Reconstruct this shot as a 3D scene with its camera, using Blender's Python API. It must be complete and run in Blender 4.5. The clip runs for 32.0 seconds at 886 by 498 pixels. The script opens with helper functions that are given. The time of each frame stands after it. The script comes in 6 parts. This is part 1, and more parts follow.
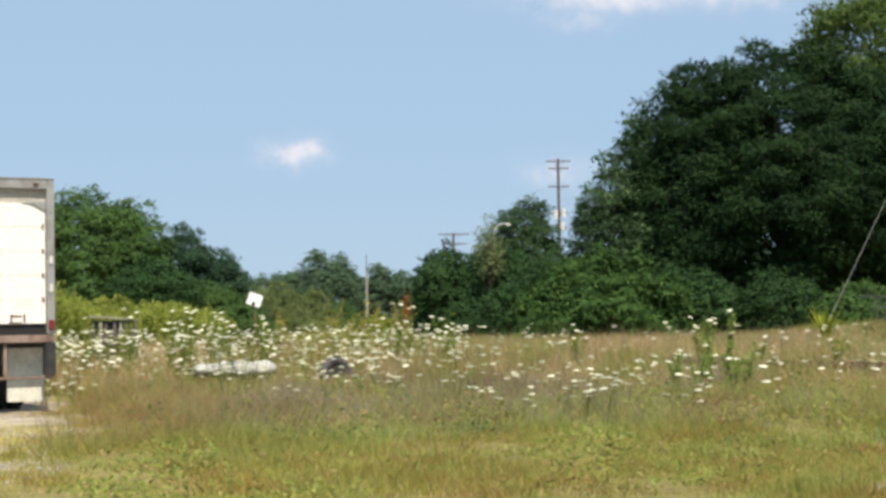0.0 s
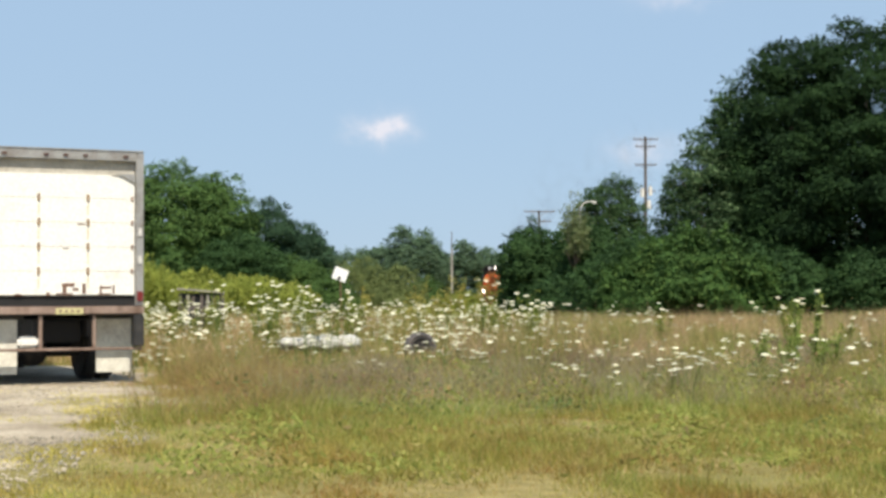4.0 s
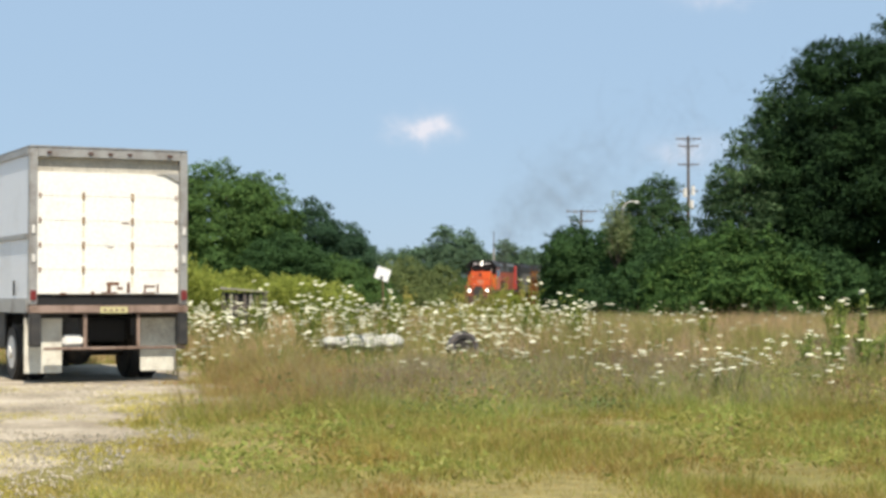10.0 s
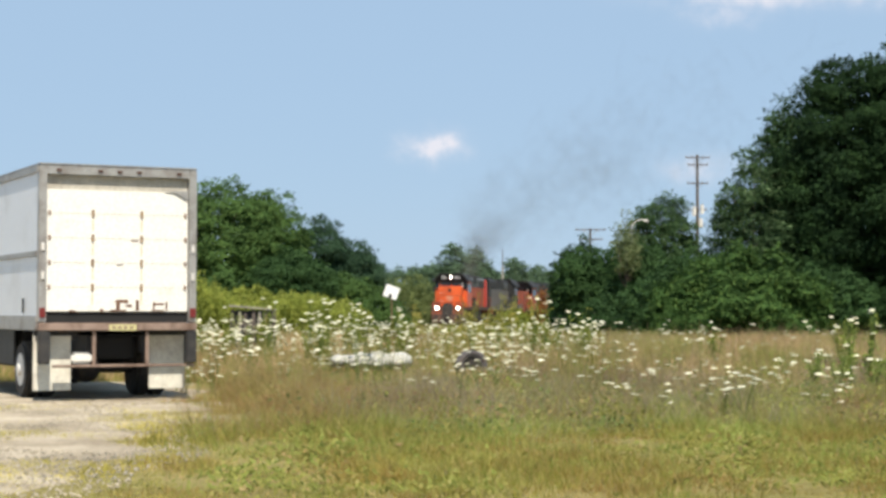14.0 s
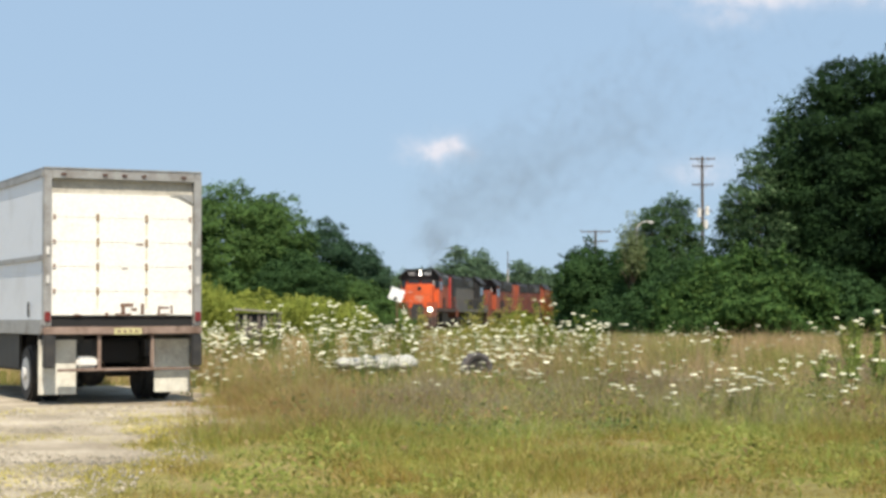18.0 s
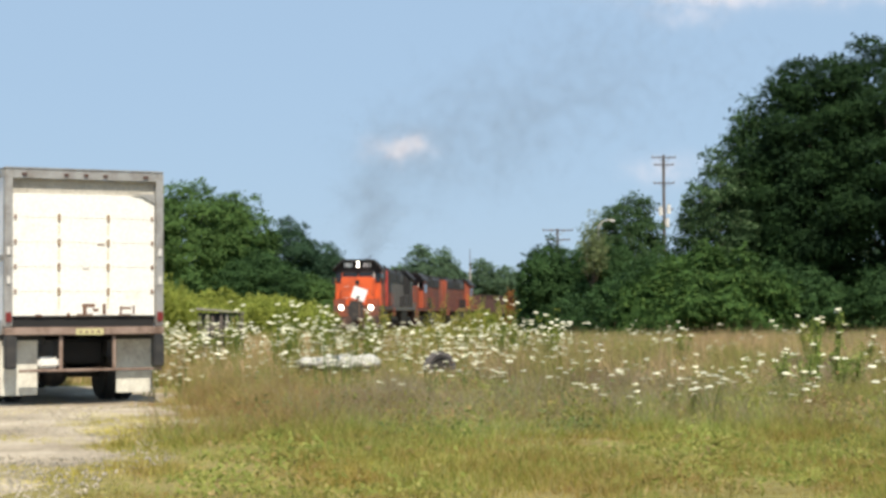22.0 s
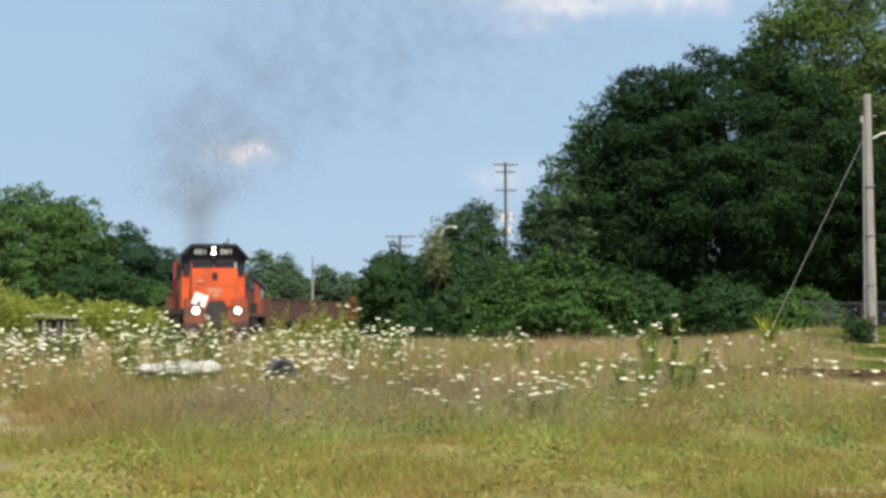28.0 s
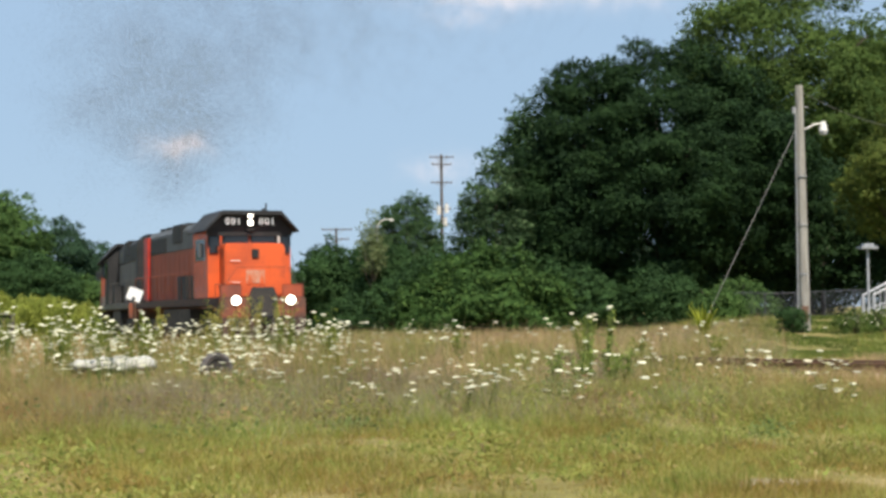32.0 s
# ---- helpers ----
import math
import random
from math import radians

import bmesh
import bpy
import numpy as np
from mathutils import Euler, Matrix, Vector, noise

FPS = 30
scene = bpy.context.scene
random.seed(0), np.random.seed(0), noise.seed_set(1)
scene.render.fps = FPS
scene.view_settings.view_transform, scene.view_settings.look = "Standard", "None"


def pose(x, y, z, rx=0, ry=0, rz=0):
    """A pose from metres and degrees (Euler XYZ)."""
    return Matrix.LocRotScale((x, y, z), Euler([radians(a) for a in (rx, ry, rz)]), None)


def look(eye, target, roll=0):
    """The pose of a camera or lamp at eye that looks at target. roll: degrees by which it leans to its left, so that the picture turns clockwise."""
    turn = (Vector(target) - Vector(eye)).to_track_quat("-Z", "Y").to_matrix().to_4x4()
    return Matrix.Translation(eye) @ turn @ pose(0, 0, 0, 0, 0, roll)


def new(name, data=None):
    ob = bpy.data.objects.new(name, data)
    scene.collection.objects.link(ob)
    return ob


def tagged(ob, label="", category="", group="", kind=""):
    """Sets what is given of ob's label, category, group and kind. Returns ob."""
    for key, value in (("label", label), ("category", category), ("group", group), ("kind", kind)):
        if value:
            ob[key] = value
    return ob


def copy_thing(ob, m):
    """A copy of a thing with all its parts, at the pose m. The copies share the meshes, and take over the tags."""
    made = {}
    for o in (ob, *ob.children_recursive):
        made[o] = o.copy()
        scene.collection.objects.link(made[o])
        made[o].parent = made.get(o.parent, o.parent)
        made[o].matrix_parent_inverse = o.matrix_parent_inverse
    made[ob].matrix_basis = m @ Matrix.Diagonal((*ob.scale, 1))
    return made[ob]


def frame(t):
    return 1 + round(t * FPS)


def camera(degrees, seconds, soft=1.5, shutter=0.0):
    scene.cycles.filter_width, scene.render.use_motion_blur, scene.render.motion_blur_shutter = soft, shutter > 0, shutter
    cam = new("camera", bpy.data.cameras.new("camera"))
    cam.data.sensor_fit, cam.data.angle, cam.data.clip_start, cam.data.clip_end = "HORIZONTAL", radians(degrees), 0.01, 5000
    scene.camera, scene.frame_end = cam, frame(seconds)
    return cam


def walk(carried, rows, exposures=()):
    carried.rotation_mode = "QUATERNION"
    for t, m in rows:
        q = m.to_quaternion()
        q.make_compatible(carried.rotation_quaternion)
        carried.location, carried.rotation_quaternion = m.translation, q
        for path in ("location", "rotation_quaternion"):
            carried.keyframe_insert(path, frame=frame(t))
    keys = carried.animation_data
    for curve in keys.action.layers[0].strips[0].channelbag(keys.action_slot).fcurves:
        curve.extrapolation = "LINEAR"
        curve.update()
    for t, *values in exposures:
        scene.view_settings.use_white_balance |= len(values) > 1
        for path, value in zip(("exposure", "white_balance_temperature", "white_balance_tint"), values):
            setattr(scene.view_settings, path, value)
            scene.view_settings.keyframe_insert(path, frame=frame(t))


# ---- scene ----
# camera: held by hand at one spot, a long lens panned over the field
EYE = 1.35
cam = camera(28.38, 32.0, soft=3.2)
# seconds, sway sideways and up in metres, then yaw, pitch and roll in degrees
ROWS = [
    (0.0, 0.011, 0.007, -4.33, 2.253, 0.893),
    (0.5, 0.006, 0.009, -4.101, 2.144, 0.917),
    (1.0, 0.001, 0.002, -4.063, 2.06, 0.809),
    (1.5, 0.006, -0.002, -3.465, 1.984, 0.652),
    (2.0, 0.002, -0.007, -3.011, 1.96, 0.748),
    (2.5, -0.001, 0.001, -2.614, 1.674, 0.494),
    (3.0, 0.008, -0.001, -2.523, 1.847, 0.174),
    (3.5, 0.01, -0.006, -1.89, 1.537, 0.116),
    (4.0, 0.005, -0.002, -1.566, 1.518, 0.125),
    (4.5, -0.002, -0.0, -1.266, 1.564, 0.049),
    (6.5, -0.004, -0.005, -0.935, 1.489, 0.046),
    (7.0, -0.01, -0.009, -0.631, 1.513, 0.062),
    (7.5, -0.002, -0.003, -0.222, 1.557, -0.007),
    (8.0, 0.002, -0.008, -0.206, 1.363, 0.094),
    (8.5, -0.005, -0.012, -0.127, 1.32, 0.227),
    (9.0, -0.005, -0.01, -0.0, 1.312, 0.217),
    (9.5, -0.006, -0.007, -0.107, 1.434, 0.171),
    (10.0, -0.009, -0.008, -0.197, 1.514, 0.034),
    (10.5, -0.014, -0.004, 0.126, 1.658, -0.043),
    (11.0, -0.008, -0.012, 0.332, 1.629, 0.005),
    (11.5, -0.005, -0.006, 0.207, 1.698, -0.168),
    (12.0, -0.005, -0.01, -0.085, 1.916, -0.249),
    (12.5, -0.004, -0.01, -0.338, 2.038, -0.309),
    (13.0, -0.004, -0.002, -0.229, 2.069, -0.355),
    (13.5, -0.001, -0.007, -0.005, 2.147, -0.178),
    (14.0, -0.009, -0.004, 0.088, 2.104, -0.101),
    (14.5, -0.004, -0.008, 0.14, 1.994, 0.019),
    (16.5, -0.0, -0.005, 0.32, 2.278, -0.145),
    (17.0, -0.011, -0.006, 0.273, 2.352, -0.129),
    (17.5, -0.008, -0.009, 0.394, 2.302, -0.05),
    (18.0, -0.001, -0.004, 0.268, 2.185, 0.123),
    (18.5, -0.001, -0.002, -0.089, 2.21, 0.189),
    (19.0, 0.005, -0.002, -0.717, 2.045, 0.19),
    (19.5, 0.002, 0.003, -0.802, 2.019, 0.193),
    (20.0, -0.002, 0.004, -1.009, 2.193, 0.15),
    (20.5, 0.009, 0.01, -1.309, 2.412, 0.288),
    (21.0, 0.001, 0.007, -1.64, 2.553, 0.14),
    (21.5, 0.009, 0.006, -1.329, 2.349, 0.351),
    (22.0, -0.013, 0.007, -0.965, 2.138, 0.282),
    (22.5, 0.002, 0.002, -0.288, 2.004, 0.186),
    (23.0, -0.015, 0.002, 0.066, 2.033, 0.162),
    (23.5, -0.008, -0.019, 0.785, 1.504, -0.464),
    (24.0, -0.008, 0.003, 0.506, 1.553, -0.477),
    (24.5, -0.007, 0.006, -0.235, 1.835, -0.163),
    (25.0, -0.001, 0.004, 0.036, 1.651, 0.276),
    (25.5, -0.0, 0.012, -0.965, 1.744, 1.049),
    (26.0, 0.008, 0.016, -3.831, 2.467, 0.819),
    (26.5, -0.0, 0.014, -4.873, 2.43, 0.08),
    (28.5, 0.001, 0.002, -6.234, 2.204, 0.386),
    (29.0, 0.004, 0.012, -6.044, 2.033, 0.357),
    (29.5, 0.001, 0.009, -5.841, 2.057, 0.405),
    (30.0, 0.007, 0.006, -6.086, 2.138, 0.405),
    (30.5, 0.017, 0.006, -6.706, 2.22, 0.572),
    (31.0, 0.013, 0.016, -7.348, 2.175, 0.723),
    (31.5, 0.017, 0.009, -7.802, 2.112, 0.79),
    (32.0, 0.024, 0.014, -8.164, 2.049, 0.744),
]
walk(cam, [(t, pose(x, 0, EYE + z, 90 + pitch, roll, yaw)) for t, x, z, yaw, pitch, roll in ROWS])

# ---- world, sun, exposure ----
SUN_AZ, SUN_EL = radians(168), radians(60)   # azimuth from +y towards +x; the sun stands behind the camera
scene.view_settings.exposure = 0.6


def make_world():
    w = bpy.data.worlds.new("sky")
    scene.world = w
    w.use_nodes = True
    nt = w.node_tree
    nt.nodes.clear()
    L = nt.links.new
    out, bg = nt.nodes.new("ShaderNodeOutputWorld"), nt.nodes.new("ShaderNodeBackground")
    sky = nt.nodes.new("ShaderNodeTexSky")
    sky.sky_type, sky.sun_disc = "NISHITA", False
    sky.sun_elevation, sky.sun_rotation = SUN_EL, SUN_AZ
    sky.air_density, sky.dust_density, sky.ozone_density = 1.0, 0.1, 2.0
    co, sep = nt.nodes.new("ShaderNodeTexCoord"), nt.nodes.new("ShaderNodeSeparateXYZ")
    L(co.outputs["Generated"], sep.inputs[0])

    def m(op, a, b=None):
        n = nt.nodes.new("ShaderNodeMath")
        n.operation = op
        for i, v in enumerate((a, b)):
            if v is None:
                continue
            if isinstance(v, (int, float)):
                n.inputs[i].default_value = v
            else:
                L(v, n.inputs[i])
        return n.outputs[0]

    front = m("MAXIMUM", sep.outputs[1], 0.05)
    az, el = m("DIVIDE", sep.outputs[0], front), m("DIVIDE", sep.outputs[2], front)
    warp = nt.nodes.new("ShaderNodeTexNoise")
    warp.inputs["Scale"].default_value, warp.inputs["Detail"].default_value = 90, 4
    L(co.outputs["Generated"], warp.inputs["Vector"])
    ws = nt.nodes.new("ShaderNodeSeparateXYZ")
    L(warp.outputs["Color"], ws.inputs[0])
    az = m("ADD", az, m("MULTIPLY", m("SUBTRACT", ws.outputs[0], 0.5), 0.022))
    el = m("ADD", el, m("MULTIPLY", m("SUBTRACT", ws.outputs[1], 0.5), 0.012))
    no = nt.nodes.new("ShaderNodeTexNoise")
    no.inputs["Scale"].default_value, no.inputs["Detail"].default_value, no.inputs["Roughness"].default_value = 70, 6, 0.55
    L(co.outputs["Generated"], no.inputs["Vector"])
    total = None
    # small summer clouds: azimuth, elevation (tangents), half widths, density
    for a, e, wa, we, k in ((-0.006, 0.096, 0.014, 0.0065, 1.0), (-0.013, 0.091, 0.012, 0.004, 0.5), (0.145, 0.083, 0.018, 0.008, 0.45),
                            (0.175, 0.184, 0.045, 0.008, 0.75), (0.235, 0.19, 0.05, 0.010, 0.85), (0.16, 0.172, 0.02, 0.006, 0.45),
                            (0.125, 0.193, 0.05, 0.006, 0.5), (0.30, 0.2, 0.05, 0.012, 0.7), (-0.2, 0.26, 0.1, 0.02, 0.6)):
        q = m("ADD", m("POWER", m("ABSOLUTE", m("DIVIDE", m("SUBTRACT", az, a), wa)), 2), m("POWER", m("ABSOLUTE", m("DIVIDE", m("SUBTRACT", el, e), we)), 2))
        g = m("MULTIPLY", m("POWER", 2.718, m("MULTIPLY", q, -1)), k)
        total = g if total is None else m("MAXIMUM", total, g)
    edge = m("MULTIPLY", total, m("ADD", m("MULTIPLY", no.outputs[0], 3.4), -0.85))
    fac = m("MINIMUM", m("MAXIMUM", edge, 0.0), 0.9)
    mix = nt.nodes.new("ShaderNodeMix")
    mix.data_type = "RGBA"
    L(fac, mix.inputs[0])
    haze = nt.nodes.new("ShaderNodeMix")   # thin summer haze evens out the sky
    haze.data_type = "RGBA"
    haze.inputs[0].default_value = 0.86
    L(sky.outputs[0], haze.inputs[6])
    haze.inputs[7].default_value = (3.86, 5.42, 7.35, 1)
    L(haze.outputs[2], mix.inputs[6])
    mix.inputs[7].default_value = (8.0, 7.9, 8.5, 1)
    L(mix.outputs[2], bg.inputs[0])
    bg.inputs[1].default_value = 0.071
    L(bg.outputs[0], out.inputs[0])


make_world()
sun = new("sun", bpy.data.lights.new("sun", "SUN"))
sun.data.energy, sun.data.angle, sun.data.color = 5.0, radians(0.55), (1.0, 0.915, 0.79)
sun_from = Vector((math.sin(SUN_AZ) * math.cos(SUN_EL), math.cos(SUN_AZ) * math.cos(SUN_EL), math.sin(SUN_EL)))
sun.matrix_world = look(sun_from * 50, (0, 0, 0))


# ---- materials ----
def nodes_of(name):
    m = bpy.data.materials.new(name)
    m.use_nodes = True
    nt = m.node_tree
    return m, nt, nt.nodes["Principled BSDF"], nt.nodes["Material Output"]


def ramp(nt, fac, stops):
    r = nt.nodes.new("ShaderNodeValToRGB")
    while len(r.color_ramp.elements) < len(stops):
        r.color_ramp.elements.new(0.5)
    for e, (p, c) in zip(r.color_ramp.elements, stops):
        e.position, e.color = p, (*c, 1)
    nt.links.new(fac, r.inputs[0])
    return r.outputs[0]


def tex_noise(nt, scale, detail=5, rough=0.6, coords="Object", stretch=None):
    co = nt.nodes.new("ShaderNodeTexCoord")
    n = nt.nodes.new("ShaderNodeTexNoise")
    n.inputs["Scale"].default_value, n.inputs["Detail"].default_value, n.inputs["Roughness"].default_value = scale, detail, rough
    src = co.outputs[coords]
    if stretch:
        mp = nt.nodes.new("ShaderNodeMapping")
        mp.inputs["Scale"].default_value = stretch
        nt.links.new(src, mp.inputs[0])
        src = mp.outputs[0]
    nt.links.new(src, n.inputs["Vector"])
    return n.outputs[0]


def blend(nt, a, b, fac, mode="MIX"):
    x = nt.nodes.new("ShaderNodeMix")
    x.data_type, x.blend_type = "RGBA", mode
    for i, v in ((0, fac), (6, a), (7, b)):
        if isinstance(v, (int, float)):
            x.inputs[i].default_value = v
        elif isinstance(v, tuple):
            x.inputs[i].default_value = (*v, 1)
        else:
            nt.links.new(v, x.inputs[i])
    return x.outputs[2]


def surface(name, base, worn, rough=0.6, metal=0.0, scale=2.0, amount=(0.45, 0.7), fine=40.0, bump=0.1, stretch=None, coat=0.0):
    """Paint, timber, stone and the like: a base colour, worn patches and fine grain."""
    m, nt, p, _ = nodes_of(name)
    patch = ramp(nt, tex_noise(nt, scale, 6, 0.65, stretch=stretch), ((amount[0], (0, 0, 0)), (amount[1], (1, 1, 1))))
    grain = tex_noise(nt, fine, 4, 0.6, stretch=stretch)
    col = blend(nt, base, worn, patch)
    col = blend(nt, col, ramp(nt, grain, ((0.3, (0.72, 0.72, 0.72)), (0.7, (1.12, 1.12, 1.12)))), 1.0, "MULTIPLY")
    nt.links.new(col, p.inputs["Base Color"])
    p.inputs["Roughness"].default_value, p.inputs["Metallic"].default_value = rough, metal
    if coat:
        p.inputs["Coat Weight"].default_value = coat
    b = nt.nodes.new("ShaderNodeBump")
    b.inputs["Strength"].default_value, b.inputs["Distance"].default_value = bump, 0.02
    nt.links.new(grain, b.inputs["Height"])
    nt.links.new(b.outputs[0], p.inputs["Normal"])
    return m


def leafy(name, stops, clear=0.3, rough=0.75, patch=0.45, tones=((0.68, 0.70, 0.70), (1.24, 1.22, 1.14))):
    """Leaves or blades: each island its own tone, broad patches over the whole (by default light and shade put into the
    colour), some light shining through.
    """
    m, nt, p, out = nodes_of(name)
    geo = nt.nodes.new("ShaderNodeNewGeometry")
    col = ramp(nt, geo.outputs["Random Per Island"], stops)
    # default tones paint bough-scale light and shade into the leaf colour
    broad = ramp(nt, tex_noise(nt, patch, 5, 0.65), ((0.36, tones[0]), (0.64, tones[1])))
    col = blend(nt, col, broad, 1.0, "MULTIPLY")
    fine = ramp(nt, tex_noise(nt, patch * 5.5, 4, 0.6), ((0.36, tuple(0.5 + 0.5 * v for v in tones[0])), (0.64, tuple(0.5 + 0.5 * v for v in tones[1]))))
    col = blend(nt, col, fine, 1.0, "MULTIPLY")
    nt.links.new(col, p.inputs["Base Color"])
    p.inputs["Roughness"].default_value = rough
    p.inputs["Specular IOR Level"].default_value = 0.08
    tr, mx = nt.nodes.new("ShaderNodeBsdfTranslucent"), nt.nodes.new("ShaderNodeMixShader")
    nt.links.new(col, tr.inputs[0])
    mx.inputs[0].default_value = clear
    nt.links.new(p.outputs[0], mx.inputs[1])
    nt.links.new(tr.outputs[0], mx.inputs[2])
    nt.links.new(mx.outputs[0], out.inputs[0])
    return m


def glow(name, colour, strength):
    m, nt, p, _ = nodes_of(name)
    p.inputs["Base Color"].default_value = (*colour, 1)
    p.inputs["Emission Color"].default_value, p.inputs["Emission Strength"].default_value = (*colour, 1), strength
    return m


def glass(name, tint, rough=0.08):
    m, nt, p, _ = nodes_of(name)
    p.inputs["Base Color"].default_value, p.inputs["Roughness"].default_value = (*tint, 1), rough
    p.inputs["Specular IOR Level"].default_value = 0.7
    return m


M = {
    "soil": None,
    "white_box": surface("truck_white", (0.82, 0.80, 0.74), (0.62, 0.52, 0.36), 0.45, scale=1.6, amount=(0.6, 0.85), bump=0.05),
    "side_box": surface("truck_side_paint", (0.74, 0.76, 0.78), (0.6, 0.6, 0.59), 0.4, scale=1.2, amount=(0.5, 0.8), bump=0.04),
    "alu": surface("weathered_aluminium", (0.42, 0.41, 0.39), (0.25, 0.22, 0.19), 0.5, 0.5, scale=3),
    "rust": surface("rusty_steel", (0.20, 0.11, 0.07), (0.09, 0.05, 0.035), 0.85, 0.1, scale=4),
    "bumper": surface("worn_bumper_steel", (0.34, 0.25, 0.20), (0.16, 0.10, 0.07), 0.7, 0.3, scale=5),
    "black": surface("black_steel", (0.02, 0.02, 0.02), (0.05, 0.045, 0.04), 0.6, scale=3),
    "rubber": surface("tyre_rubber", (0.025, 0.024, 0.023), (0.07, 0.06, 0.05), 0.85, scale=6),
    "old_rubber": surface("perished_tyre_rubber", (0.075, 0.07, 0.073), (0.13, 0.115, 0.11), 0.95, scale=6),
    "flap": surface("white_mud_flap", (0.70, 0.68, 0.58), (0.48, 0.43, 0.35), 0.6, scale=3),
    "red_lens": glass("red_lens", (0.16, 0.016, 0.014), 0.3),
    # near-black stand-in for the shade inside and under the truck
    "shade_black": glass("painted_shade_black", (0.004, 0.004, 0.004), 0.9),
    "amber": glass("dark_lens", (0.10, 0.05, 0.03)),
    "plate": surface("pale_yellow_plate", (0.60, 0.55, 0.27), (0.45, 0.4, 0.22), 0.5),
    "orange": surface("orange_paint", (0.70, 0.105, 0.018), (0.30, 0.055, 0.024), 0.55, scale=0.9, amount=(0.42, 0.76), coat=0.1),
    "orange_dirty": surface("sooty_orange_paint", (0.40, 0.075, 0.026), (0.11, 0.05, 0.04), 0.7, scale=0.9, amount=(0.36, 0.70), stretch=(1, 1, 0.35)),
    "orange_hood": surface("dusty_orange_hood_paint", (0.38, 0.07, 0.024), (0.13, 0.05, 0.033), 0.65, scale=0.9, amount=(0.42, 0.78), stretch=(1, 1, 0.35)),
    "red": surface("red_paint", (0.55, 0.04, 0.025), (0.32, 0.03, 0.02), 0.5),
    "loco_black": surface("sooty_black_paint", (0.011, 0.011, 0.012), (0.032, 0.031, 0.032), 0.7, scale=1.2),
    "loco_grey": surface("dull_grey_paint", (0.09, 0.098, 0.10), (0.06, 0.06, 0.06), 0.6, scale=1.0),
    "under": surface("oily_running_gear", (0.03, 0.027, 0.025), (0.09, 0.07, 0.055), 0.8, scale=3),
    "plow": surface("dirty_pilot_steel", (0.085, 0.045, 0.033), (0.035, 0.028, 0.025), 0.8, scale=2),
    "pale": surface("pale_paint", (0.72, 0.70, 0.66), (0.5, 0.48, 0.44), 0.5),
    "yellow": surface("yellow_rail_paint", (0.65, 0.45, 0.05), (0.4, 0.28, 0.05), 0.55),
    "gondola": surface("rusty_brown_car_paint", (0.10, 0.045, 0.035), (0.045, 0.026, 0.024), 0.85, scale=0.7, stretch=(1, 1, 0.4)),
    "window": glass("dark_window_glass", (0.012, 0.014, 0.016)),
    "lamp_on": glow("lit_headlight", (1.0, 0.93, 0.8), 5),
    "pole_wood": surface("weathered_pole_wood", (0.33, 0.315, 0.285), (0.15, 0.138, 0.12), 0.85, scale=3, stretch=(3, 3, 0.25)),
    "pole_dark": surface("dark_pole_wood", (0.12, 0.10, 0.085), (0.07, 0.055, 0.045), 0.9, scale=3, stretch=(3, 3, 0.25)),
    "galv": surface("galvanised_steel", (0.34, 0.35, 0.36), (0.22, 0.22, 0.22), 0.55, 0.4),
    "wire": surface("dull_steel_wire", (0.16, 0.16, 0.15), (0.10, 0.10, 0.09), 0.6, 0.2),
    "bark": surface("tree_bark", (0.085, 0.065, 0.05), (0.04, 0.032, 0.026), 0.95, scale=5, stretch=(2, 2, 0.4), bump=0.5),
    "sign": surface("white_sign_enamel", (0.85, 0.85, 0.84), (0.6, 0.58, 0.55), 0.4, scale=4, amount=(0.6, 0.9)),
    "grey_wood": surface("weathered_grey_timber", (0.36, 0.33, 0.29), (0.17, 0.15, 0.13), 0.9, scale=4, stretch=(0.4, 3, 3)),
    # white paint darkened to blue-grey: the porch's shade is in the colour
    "white_trim": surface("shade_tinted_white_paint", (0.36, 0.38, 0.41), (0.27, 0.28, 0.3), 0.5),
    "rail": surface("rusty_rail_steel", (0.13, 0.065, 0.042), (0.085, 0.05, 0.036), 0.8, 0.1, scale=4),
    "tie": surface("old_tie_timber", (0.09, 0.07, 0.055), (0.045, 0.035, 0.03), 0.95, scale=4),
    "stone": surface("ballast_stone", (0.42, 0.36, 0.30), (0.26, 0.22, 0.18), 0.9, scale=6, fine=25, bump=0.6),
    "fence": surface("dull_fence_wire", (0.06, 0.065, 0.075), (0.035, 0.035, 0.04), 0.7, 0.2),
    "number_lit": glow("lit_number", (0.95, 0.95, 0.92), 0.45),
    "wrap": surface("dull_white_sheet", (0.40, 0.395, 0.35), (0.24, 0.23, 0.19), 0.6, scale=4),
}
